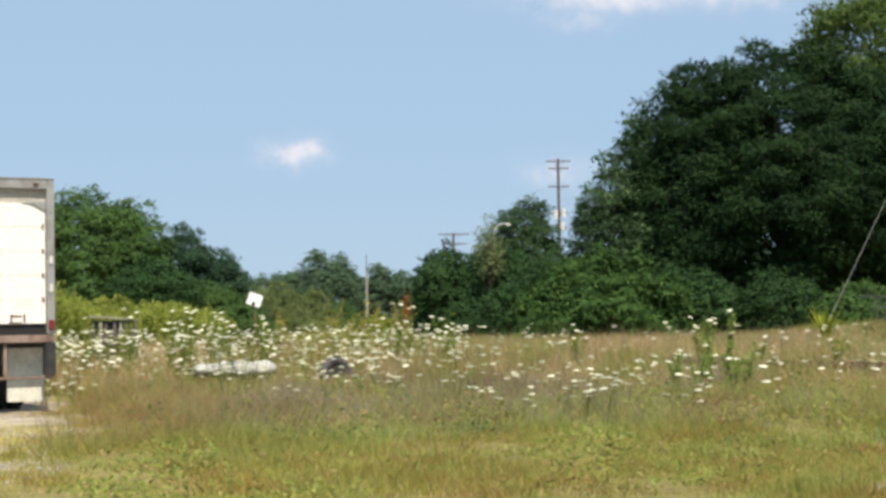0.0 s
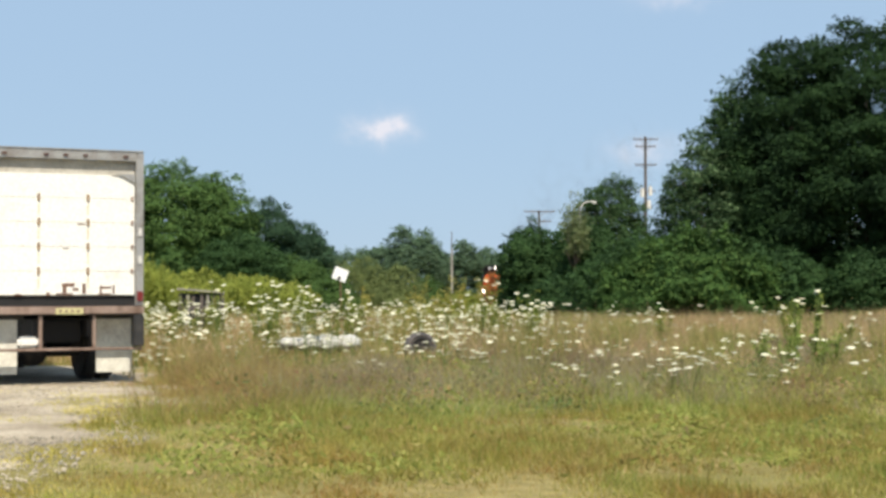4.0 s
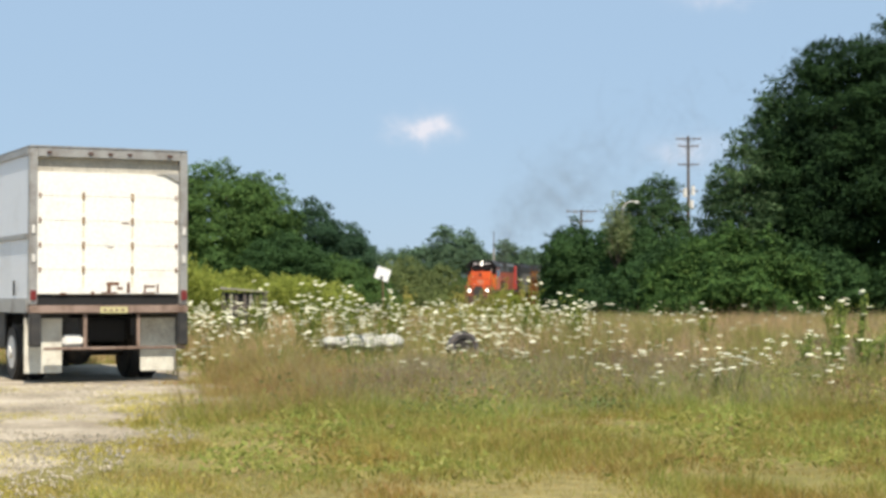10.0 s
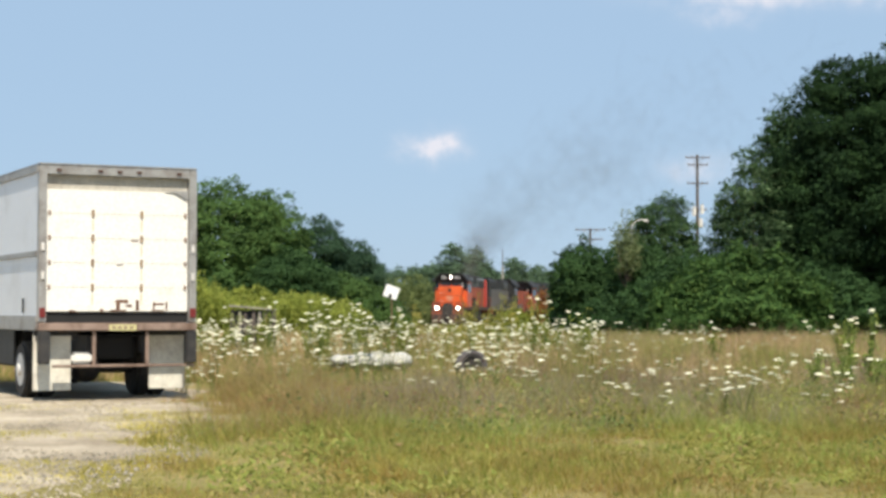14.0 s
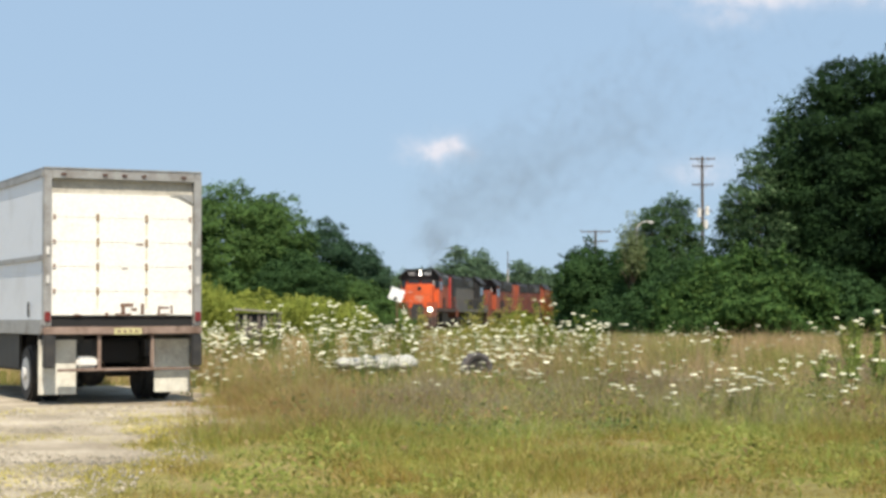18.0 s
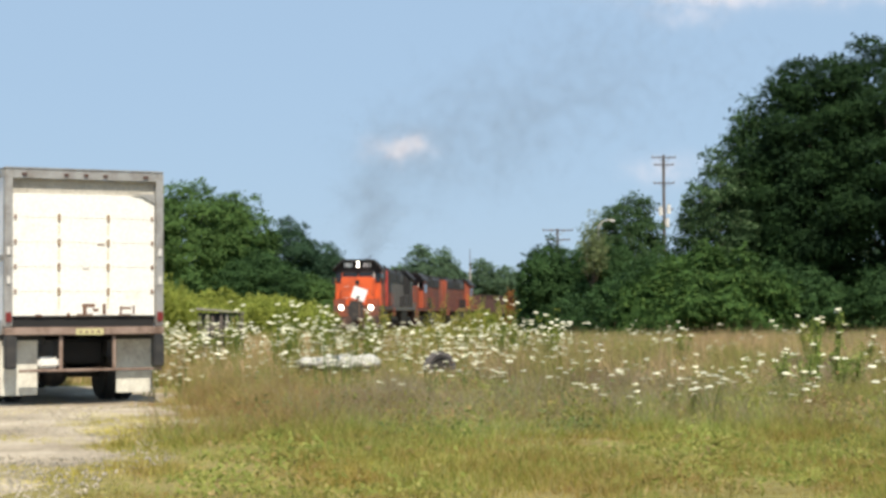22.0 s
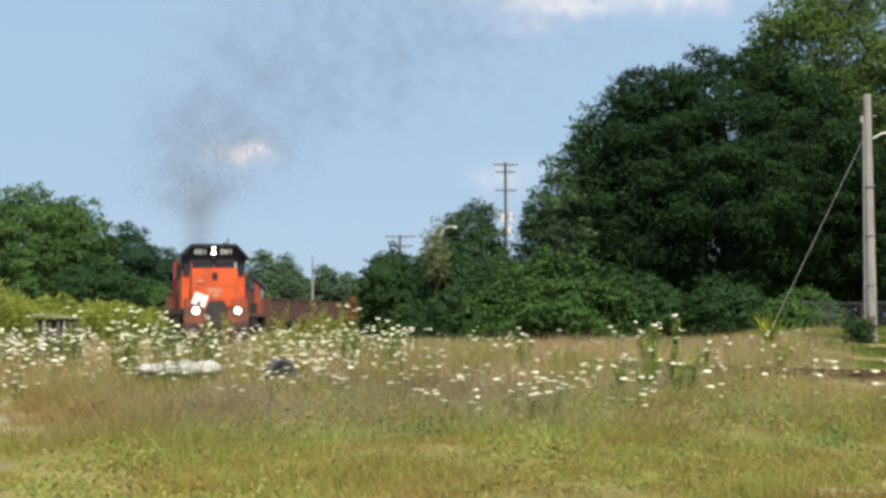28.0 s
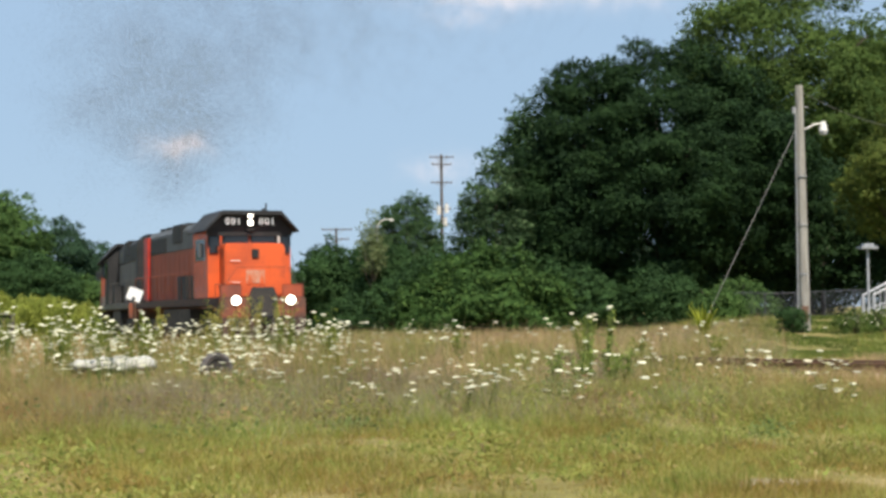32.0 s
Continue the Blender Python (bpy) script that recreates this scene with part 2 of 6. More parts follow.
LEAF = {
    # dark green, lowered further so the wood's shade is in the colour
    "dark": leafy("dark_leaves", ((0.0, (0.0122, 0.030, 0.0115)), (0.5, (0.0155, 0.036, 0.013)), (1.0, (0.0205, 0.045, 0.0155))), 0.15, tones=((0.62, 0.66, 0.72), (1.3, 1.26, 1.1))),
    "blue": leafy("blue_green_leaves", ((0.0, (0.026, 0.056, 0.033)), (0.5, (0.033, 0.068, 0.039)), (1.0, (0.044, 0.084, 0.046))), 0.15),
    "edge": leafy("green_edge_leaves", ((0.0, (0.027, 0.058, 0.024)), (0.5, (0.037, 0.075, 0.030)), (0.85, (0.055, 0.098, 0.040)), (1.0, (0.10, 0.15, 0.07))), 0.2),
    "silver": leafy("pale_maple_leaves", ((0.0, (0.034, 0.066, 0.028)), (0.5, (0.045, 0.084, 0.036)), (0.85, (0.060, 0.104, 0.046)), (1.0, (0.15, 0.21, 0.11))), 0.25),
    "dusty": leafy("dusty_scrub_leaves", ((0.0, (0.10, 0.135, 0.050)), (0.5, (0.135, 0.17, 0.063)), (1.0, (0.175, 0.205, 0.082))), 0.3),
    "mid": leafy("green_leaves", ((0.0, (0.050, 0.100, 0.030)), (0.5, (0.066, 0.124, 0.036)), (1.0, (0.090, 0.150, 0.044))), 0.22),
    # darker copy of the green leaves, with shade worked into the colour
    "deep": leafy("shade_painted_green_leaves", ((0.0, (0.027, 0.060, 0.022)), (0.5, (0.034, 0.073, 0.026)), (1.0, (0.046, 0.090, 0.031))), 0.2),
    # the last stop paints sunlit tips onto some of the leaves
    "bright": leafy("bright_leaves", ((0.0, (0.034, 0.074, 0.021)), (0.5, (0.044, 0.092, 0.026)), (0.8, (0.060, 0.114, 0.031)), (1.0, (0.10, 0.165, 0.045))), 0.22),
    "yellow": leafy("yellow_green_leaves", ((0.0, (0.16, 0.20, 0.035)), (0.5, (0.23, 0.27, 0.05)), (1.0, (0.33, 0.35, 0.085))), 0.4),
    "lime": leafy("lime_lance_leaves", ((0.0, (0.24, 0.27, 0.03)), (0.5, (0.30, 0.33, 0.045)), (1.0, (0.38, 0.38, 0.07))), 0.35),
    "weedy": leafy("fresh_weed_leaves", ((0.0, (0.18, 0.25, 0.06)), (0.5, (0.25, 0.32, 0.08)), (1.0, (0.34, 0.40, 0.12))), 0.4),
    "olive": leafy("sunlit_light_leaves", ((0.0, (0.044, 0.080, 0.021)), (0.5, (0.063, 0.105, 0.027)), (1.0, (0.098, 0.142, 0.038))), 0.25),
    # yellow-green with the sunlight on the overhanging boughs put into it
    "gold": leafy("sunlight_tinted_leaves", ((0.0, (0.06, 0.092, 0.020)), (0.5, (0.088, 0.118, 0.026)), (1.0, (0.125, 0.145, 0.036))), 0.25),
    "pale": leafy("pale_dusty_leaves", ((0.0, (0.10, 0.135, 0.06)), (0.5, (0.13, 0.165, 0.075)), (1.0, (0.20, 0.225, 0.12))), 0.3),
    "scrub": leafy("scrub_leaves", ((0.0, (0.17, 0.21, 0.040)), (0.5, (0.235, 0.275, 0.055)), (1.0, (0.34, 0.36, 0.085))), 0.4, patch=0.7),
    # paler and bluer: the haze of distance painted into the leaves
    "far": leafy("haze_tinted_leaves", ((0.0, (0.062, 0.108, 0.066)), (0.5, (0.080, 0.132, 0.080)), (1.0, (0.105, 0.158, 0.096))), 0.25),
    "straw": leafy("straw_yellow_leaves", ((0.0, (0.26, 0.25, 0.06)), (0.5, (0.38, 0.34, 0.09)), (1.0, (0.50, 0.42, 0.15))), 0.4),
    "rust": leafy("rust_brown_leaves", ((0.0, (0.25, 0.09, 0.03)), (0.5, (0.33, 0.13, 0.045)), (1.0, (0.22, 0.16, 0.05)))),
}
EARTHY = ((0.78, 0.64, 0.58), (1.16, 1.22, 1.08))   # brownish and fresh patches
GRASS = {
    "mown": leafy("short_grass", ((0.0, (0.20, 0.20, 0.052)), (0.35, (0.29, 0.27, 0.078)), (0.7, (0.41, 0.345, 0.14)), (1.0, (0.50, 0.42, 0.22))), 0.5, patch=0.7, tones=((0.86, 0.62, 0.54), (1.06, 1.26, 0.98))),
    "green": leafy("green_meadow_grass", ((0.0, (0.185, 0.235, 0.058)), (0.5, (0.275, 0.315, 0.09)), (0.8, (0.38, 0.375, 0.145)), (1.0, (0.50, 0.43, 0.22))), 0.5, patch=0.8, tones=((0.82, 0.64, 0.56), (1.10, 1.24, 1.04))),
    "yellow": leafy("sunburnt_short_grass", ((0.0, (0.38, 0.36, 0.06)), (0.5, (0.55, 0.48, 0.11)), (1.0, (0.72, 0.60, 0.24))), 0.5, patch=0.8),
    "weed": leafy("weed_leaves", ((0.0, (0.16, 0.20, 0.055)), (0.5, (0.23, 0.265, 0.075)), (0.85, (0.31, 0.31, 0.11)), (1.0, (0.40, 0.30, 0.18))), 0.4, patch=0.8, tones=EARTHY),
    "herb": leafy("dark_herb_leaves", ((0.0, (0.09, 0.14, 0.045)), (0.5, (0.13, 0.18, 0.06)), (1.0, (0.19, 0.23, 0.085))), 0.35, patch=0.8),
    "dock": leafy("brown_dock_leaves", ((0.0, (0.22, 0.12, 0.07)), (0.5, (0.30, 0.18, 0.10)), (1.0, (0.36, 0.27, 0.14))), 0.35, patch=0.8),
    "stalk": leafy("brown_seed_stalks", ((0.0, (0.20, 0.13, 0.085)), (0.5, (0.28, 0.19, 0.12)), (1.0, (0.36, 0.26, 0.17))), 0.35, patch=0.8),
    "lawn": leafy("lawn_grass", ((0.0, (0.08, 0.125, 0.026)), (0.5, (0.12, 0.165, 0.037)), (1.0, (0.18, 0.20, 0.06))), 0.4, patch=0.5),
    "dry": leafy("dry_meadow_grass", ((0.0, (0.38, 0.27, 0.155)), (0.4, (0.54, 0.395, 0.24)), (0.75, (0.66, 0.50, 0.32)), (1.0, (0.30, 0.32, 0.11))), 0.5, patch=0.6, tones=((0.84, 0.82, 0.76), (1.18, 1.12, 1.06))),
    "brown": leafy("brown_seed_grass", ((0.0, (0.30, 0.205, 0.11)), (0.5, (0.40, 0.29, 0.15)), (1.0, (0.30, 0.31, 0.11))), 0.5, patch=0.8, tones=EARTHY),
    "plum": leafy("purplish_seed_grass", ((0.0, (0.27, 0.225, 0.20)), (0.45, (0.36, 0.305, 0.275)), (0.8, (0.30, 0.33, 0.17)), (1.0, (0.45, 0.38, 0.28))), 0.5, patch=0.8, tones=EARTHY),
}
M["petal"] = leafy("white_umbel", ((0.0, (0.62, 0.60, 0.44)), (1.0, (0.80, 0.79, 0.66))), 0.25)
M["stem"] = leafy("green_stem", ((0.0, (0.10, 0.16, 0.04)), (1.0, (0.17, 0.21, 0.07))), 0.2)


def ground_material():
    m, nt, p, _ = nodes_of("field_soil")
    a = ramp(nt, tex_noise(nt, 0.25, 6), ((0.35, (0.17, 0.155, 0.055)), (0.65, (0.27, 0.215, 0.10))))
    b = ramp(nt, tex_noise(nt, 6.0, 6), ((0.3, (0.55, 0.55, 0.5)), (0.7, (1.2, 1.2, 1.2))))
    nt.links.new(blend(nt, a, b, 1.0, "MULTIPLY"), p.inputs["Base Color"])
    p.inputs["Roughness"].default_value, p.inputs["Specular IOR Level"].default_value = 0.95, 0.05
    return m


def gravel_material():
    m, nt, p, _ = nodes_of("dusty_gravel")
    v = nt.nodes.new("ShaderNodeTexVoronoi")
    co = nt.nodes.new("ShaderNodeTexCoord")
    v.inputs["Scale"].default_value = 28
    nt.links.new(co.outputs["Object"], v.inputs["Vector"])
    a = ramp(nt, tex_noise(nt, 0.8, 6), ((0.36, (0.26, 0.215, 0.15)), (0.5, (0.38, 0.33, 0.25)), (0.64, (0.50, 0.44, 0.345))))
    g = blend(nt, a, ramp(nt, v.outputs["Distance"], ((0.1, (1.15, 1.12, 1.08)), (0.7, (0.6, 0.58, 0.55)))), 1.0, "MULTIPLY")
    nt.links.new(g, p.inputs["Base Color"])
    p.inputs["Roughness"].default_value = 0.95
    b = nt.nodes.new("ShaderNodeBump")
    b.inputs["Strength"].default_value, b.inputs["Distance"].default_value = 0.6, 0.02
    b.invert = True
    nt.links.new(v.outputs["Distance"], b.inputs["Height"])
    nt.links.new(b.outputs[0], p.inputs["Normal"])
    return m


M["soil"], M["gravel"] = ground_material(), gravel_material()


# ---- mesh tools ----
def mesh_of(name, verts, faces, material):
    """A mesh from arrays: verts (n, 3), faces (m, 3 or 4)."""
    verts, faces = np.asarray(verts, np.float32), np.asarray(faces, np.int32)
    me = bpy.data.meshes.new(name)
    k = faces.shape[1]
    me.vertices.add(len(verts))
    me.vertices.foreach_set("co", verts.ravel())
    me.loops.add(faces.size)
    me.loops.foreach_set("vertex_index", faces.ravel())
    me.polygons.add(len(faces))
    me.polygons.foreach_set("loop_start", np.arange(0, faces.size, k, dtype=np.int32))
    me.update(calc_edges=True)
    me.validate()
    me.materials.append(material)
    return me


def link(name, me, parent=None, label="", m=None):
    ob = new(name, me)
    if parent:
        ob.parent = parent
    if m is not None:
        ob.matrix_basis = m
    if label:
        ob["label"] = label
    return ob


def part(name, bm, material, parent, label="", smooth=False):
    me = bpy.data.meshes.new(name)
    bmesh.ops.recalc_face_normals(bm, faces=bm.faces)
    bm.to_mesh(me)
    bm.free()
    me.materials.append(material)
    if smooth:
        for f in me.polygons:
            f.use_smooth = True
    return link(name, me, parent, label)


def thing(name, x, y, z=0.0, rz=0.0, label="", category="", group="", kind=""):
    e = new(name)
    e.empty_display_size = 0.1
    e.matrix_basis = pose(x, y, z, 0, 0, rz)
    return tagged(e, label, category, group, kind)


def add_box(bm, x0, x1, y0, y1, z0, z1, bevel=0.0, m=None):
    r = bmesh.ops.create_cube(bm, size=1, matrix=Matrix.Translation(((x0 + x1) / 2, (y0 + y1) / 2, (z0 + z1) / 2)) @ Matrix.Diagonal((x1 - x0, y1 - y0, z1 - z0, 1)))
    vs = r["verts"]
    if bevel:
        es = list({e for v in vs for e in v.link_edges})
        vs = bmesh.ops.bevel(bm, geom=es, offset=bevel, segments=2, affect="EDGES")["verts"]
    if m is not None:
        bmesh.ops.transform(bm, matrix=m, verts=list(vs))
    return vs


def box(x0, x1, y0, y1, z0, z1, bevel=0.01):
    bm = bmesh.new()
    add_box(bm, x0, x1, y0, y1, z0, z1, bevel)
    return bm


def add_cyl(bm, a, b, r0, r1=None, n=12):
    a, b = Vector(a), Vector(b)
    d = b - a
    m = Matrix.Translation((a + b) / 2) @ d.to_track_quat("Z", "Y").to_matrix().to_4x4()
    return bmesh.ops.create_cone(bm, cap_ends=True, segments=n, radius1=r0, radius2=r0 if r1 is None else r1, depth=d.length, matrix=m)["verts"]


def cyl(a, b, r0, r1=None, n=12):
    bm = bmesh.new()
    add_cyl(bm, a, b, r0, r1, n)
    return bm


def extrude_profile(points, y0, y1, bevel=0.0):
    """A prism: a closed outline in x and z, drawn out along y."""
    bm = bmesh.new()
    a = [bm.verts.new((x, y0, z)) for x, z in points]
    b = [bm.verts.new((x, y1, z)) for x, z in points]
    n = len(points)
    bm.faces.new(a)
    bm.faces.new(b[::-1])
    for i in range(n):
        bm.faces.new((a[i], b[i], b[(i + 1) % n], a[(i + 1) % n]))
    if bevel:
        bmesh.ops.bevel(bm, geom=list(bm.edges), offset=bevel, segments=2, affect="EDGES")
    return bm


def sweep(points, r, n=6, r1=None):
    """A round bar along a polyline, tapering from r to r1."""
    bm = bmesh.new()
    pts = [Vector(p) for p in points]
    rings = []
    for i, p in enumerate(pts):
        d = (pts[min(i + 1, len(pts) - 1)] - pts[max(i - 1, 0)]).normalized()
        q = d.to_track_quat("Z", "Y").to_matrix()
        rr = r if r1 is None else r + (r1 - r) * i / (len(pts) - 1)
        rings.append([bm.verts.new(p + q @ Vector((rr * math.cos(2 * math.pi * k / n), rr * math.sin(2 * math.pi * k / n), 0))) for k in range(n)])
    for A, B in zip(rings, rings[1:]):
        for k in range(n):
            bm.faces.new((A[k], A[(k + 1) % n], B[(k + 1) % n], B[k]))
    bm.faces.new(rings[0][::-1])
    bm.faces.new(rings[-1])
    return bm


# ---- lie of the land ----
def smooth(v):
    v = np.clip(v, 0, 1)
    return v * v * (3 - 2 * v)


def land(x, y):
    """Height of the ground: flat field, a lawn that rises beyond the track, low uneven swells."""
    x, y = np.asarray(x, float), np.asarray(y, float)
    rise = 0.85 * smooth((y - 47) / 28) * smooth((x - 0.25 * y) / 5)
    swell = 0.06 * np.sin(x * 0.7 + 1) * np.sin(y * 0.45)
    return rise + swell * smooth((x + 3.0) / 3)


TRACK = [(60, 18), (36, 22.0), (25, 24.8), (16.8, 28.8), (11.7, 34.2), (8.25, 43.0), (5.15, 52), (2.12, 63), (-1.28, 80), (-3.43, 100), (-3.6, 120), (-1.4, 150), (2.6, 175),
         (8.0, 200), (17.6, 230), (46, 308), (120, 495), (205, 700)]


def track_line():
    """The centre line of the track, evenly sampled, with its running length."""
    p = [np.array(q, float) for q in TRACK]
    p = [2 * p[0] - p[1]] + p + [2 * p[-1] - p[-2]]
    out = []
    for a, b, c, d in zip(p, p[1:], p[2:], p[3:]):
        for u in np.linspace(0, 1, 24, endpoint=False):
            out.append(0.5 * (2 * b + (c - a) * u + (2 * a - 5 * b + 4 * c - d) * u * u + (3 * b - a - 3 * c + d) * u ** 3))
    out = np.array(out)
    s = np.concatenate([[0], np.cumsum(np.linalg.norm(np.diff(out, axis=0), axis=1))])
    return out, s


LINE, RUN = track_line()
RAIL_Z = 0.30


def on_track(s):
    return Vector((np.interp(s, RUN, LINE[:, 0]), np.interp(s, RUN, LINE[:, 1]), RAIL_Z))


# ---- ground ----
def axis(near, far, step):
    """Grid lines: fine up to near, then ever wider up to far."""
    a = list(np.arange(0, near + step, step))
    while a[-1] < far:
        a.append(a[-1] * 1.25 + step)
    return a


def build_ground():
    xs = axis(60, 4000, 1.0)
    xs = np.array([-v for v in xs[:0:-1]] + xs)
    ys = axis(120, 4200, 1.0)
    ys = np.array([-v for v in axis(20, 3000, 4.0)[:0:-1]] + ys)
    X, Y = np.meshgrid(xs, ys)
    Z = land(X, Y)
    V = np.stack([X.ravel(), Y.ravel(), Z.ravel()], 1)
    i = np.arange(len(ys) - 1)[:, None] * len(xs) + np.arange(len(xs) - 1)[None]
    Fc = np.stack([i, i + 1, i + 1 + len(xs), i + len(xs)], -1).reshape(-1, 4)
    tagged(link("ground", mesh_of("ground", V, Fc, M["soil"])), "grassy field with patches of bare brown soil", "ground", kind="structure")


def gravel_edge(y):
    """Wavy border of the gravel lot at distance y: the field grass closes in on it behind the truck."""
    y = np.asarray(y, float)
    return -2.95 - 0.14 * np.clip(y - 22, 0, None) - 0.05 * np.clip(y - 16, -8, 0) + 0.22 * np.sin(y * 0.9) + 0.12 * np.sin(y * 2.3 + 1)


def build_gravel():
    V, Fc = [], []
    ys = np.arange(-12, 34, 0.5)
    cols = 60
    for y in ys:
        r = float(gravel_edge(y))
        for k in range(cols):
            x = -40 + (r + 40) * k / (cols - 1)
            V.append((x, y, 0.022 + 0.012 * math.sin(x * 3 + y) - (0.03 if k == cols - 1 else 0)))
    for j in range(len(ys) - 1):
        for k in range(cols - 1):
            i = j * cols + k
            Fc.append((i, i + 1, i + 1 + cols, i + cols))
    tagged(link("gravel_lot", mesh_of("gravel_lot", V, Fc, M["gravel"])), "pale dusty gravel lot with thin weeds", "gravel", kind="structure")
    # a second worn gravel patch near the foot of the field
    a = np.linspace(0, 2 * math.pi, 40, endpoint=False)
    V = [(4.35, 12.85, float(land(4.35, 12.85)) + 0.035)] + [(4.35 + (0.42 + 0.06 * math.sin(3 * t)) * math.cos(t), 12.85 + (0.3 + 0.05 * math.sin(5 * t)) * math.sin(t), float(land(4.35, 12.85)) + 0.012) for t in a]
    tagged(link("gravel_patch", mesh_of("gravel_patch", V, [(0, 1 + i, 1 + (i + 1) % 40) for i in range(40)], M["gravel"])), "small patch of bare pale gravel in the grass", "gravel", kind="structure")


def strip(offsets, s0, s1, step):
    """Faces along the track from a cross section of (sideways, height)."""
    ss = np.arange(s0, s1, step)
    V, Fc, k = [], [], len(offsets)
    for s in ss:
        p, q = on_track(s), on_track(s + 0.2)
        d = (q - p).normalized()
        n = Vector((-d.y, d.x, 0))
        for o, z in offsets:
            V.append((p.x + n.x * o, p.y + n.y * o, z))
    for j in range(len(ss) - 1):
        for i in range(k - 1):
            a = j * k + i
            Fc.append((a, a + 1, a + 1 + k, a + k))
    return V, Fc


def build_track():
    end = RUN[-1] - 60
    V, Fc = strip([(-2.6, -0.15), (-1.6, 0.10), (0, 0.12), (1.6, 0.10), (2.6, -0.15)], 5, end, 1.0)
    bed = tagged(link("track_bed", mesh_of("track_bed", V, Fc, M["stone"])), "low bed of pale brown ballast under the track", "track bed", kind="structure")
    for side in (-0.7525, 0.7525):
        o = [(side - 0.07, 0.13), (side - 0.07, 0.15), (side - 0.012, 0.17), (side - 0.012, 0.25), (side - 0.036, 0.265), (side - 0.036, 0.30), (side + 0.036, 0.30),
             (side + 0.036, 0.265), (side + 0.012, 0.25), (side + 0.012, 0.17), (side + 0.07, 0.15), (side + 0.07, 0.13)]
        V, Fc = strip(o, 5, end, 1.0)
        link("rail", mesh_of("rail", V, Fc, M["rail"]), bed, "rusty brown steel rail")
    me = bpy.data.meshes.new("tie")
    bm = bmesh.new()
    add_box(bm, -1.3, 1.3, -0.11, 0.11, 0.0, 0.155)
    bm.to_mesh(me)
    bm.free()
    me.materials.append(M["tie"])
    s = 6.0
    for _ in range(230):
        p, q = on_track(s), on_track(s + 0.2)
        link("tie", me, bed, m=pose(p.x, p.y, 0, 0, 0, math.degrees(math.atan2(q.y - p.y, q.x - p.x)) + 90))
        s += 0.56


def build_stones():
    """Loose stones on the gravel."""
    q = np.random.default_rng(3)
    V, Fc, n = [], [], 0
    tet = np.array([(1, 0, -0.3), (-0.5, 0.9, -0.3), (-0.5, -0.9, -0.3), (0.1, 0.1, 0.7), (0.6, 0.7, 0.2), (-0.8, 0.1, 0.3)], float)
    fc = np.array([(0, 4, 3), (4, 1, 3), (1, 5, 3), (5, 2, 3), (2, 0, 3), (0, 1, 4), (1, 2, 5), (0, 2, 1)])
    for _ in range(9500):
        y = math.sqrt(q.uniform(10 ** 2, 26 ** 2))
        x = -0.32 * y + q.random() ** 1.2 * (float(gravel_edge(y)) + 0.5 + 0.32 * y)
        if x > -2.2 or math.sin(x * 1.9 + y) + math.sin(y * 1.1 - x) < -0.6:
            continue
        s, a = 0.008 + 0.017 * q.random() ** 3, q.uniform(0, 6.28)
        R2 = np.array([[math.cos(a), -math.sin(a), 0], [math.sin(a), math.cos(a), 0], [0, 0, 1]])
        V.append((tet * q.uniform(0.7, 1.3, tet.shape) * s) @ R2.T + (x, y, 0.03))
        Fc.append(fc + n)
        n += len(tet)
    tagged(link("loose_stones", mesh_of("loose_stones", np.vstack(V), np.vstack(Fc), M["pebble"])), "loose pale stones on the gravel lot", "stones", kind="stuff")


M["pebble"] = leafy("pebbles", ((0.0, (0.27, 0.235, 0.185)), (0.5, (0.34, 0.30, 0.24)), (1.0, (0.46, 0.41, 0.34))), 0.0, 0.9)
build_stones()
build_ground()
build_gravel()
build_track()


# ---- plants ----
rng = np.random.default_rng(11)


def leaf_quads(pts, normals, size, stretch=1.5, jitter=0.3):
    """Rhombic leaves at pts, facing about along normals."""
    n = len(pts)
    nn = normals + rng.normal(0, jitter, (n, 3))
    nn /= np.linalg.norm(nn, axis=1, keepdims=True) + 1e-9
    t = np.cross(nn, rng.normal(0, 1, (n, 3)))
    t /= np.linalg.norm(t, axis=1, keepdims=True) + 1e-9
    b = np.cross(nn, t)
    s = (size * rng.uniform(0.6, 1.4, n))[:, None]
    e = rng.uniform(-0.5, 0.5, (n, 1))
    V = np.stack([pts - t * s * stretch / 2, pts + b * s * 0.62 + t * s * e, pts + t * s * stretch / 2 - b * s * 0.2 + nn * s * 0.15], 1).reshape(-1, 3)
    return V, np.arange(3 * n).reshape(-1, 3)


def unit(v):
    return v / (np.linalg.norm(v, axis=1, keepdims=True) + 1e-9)


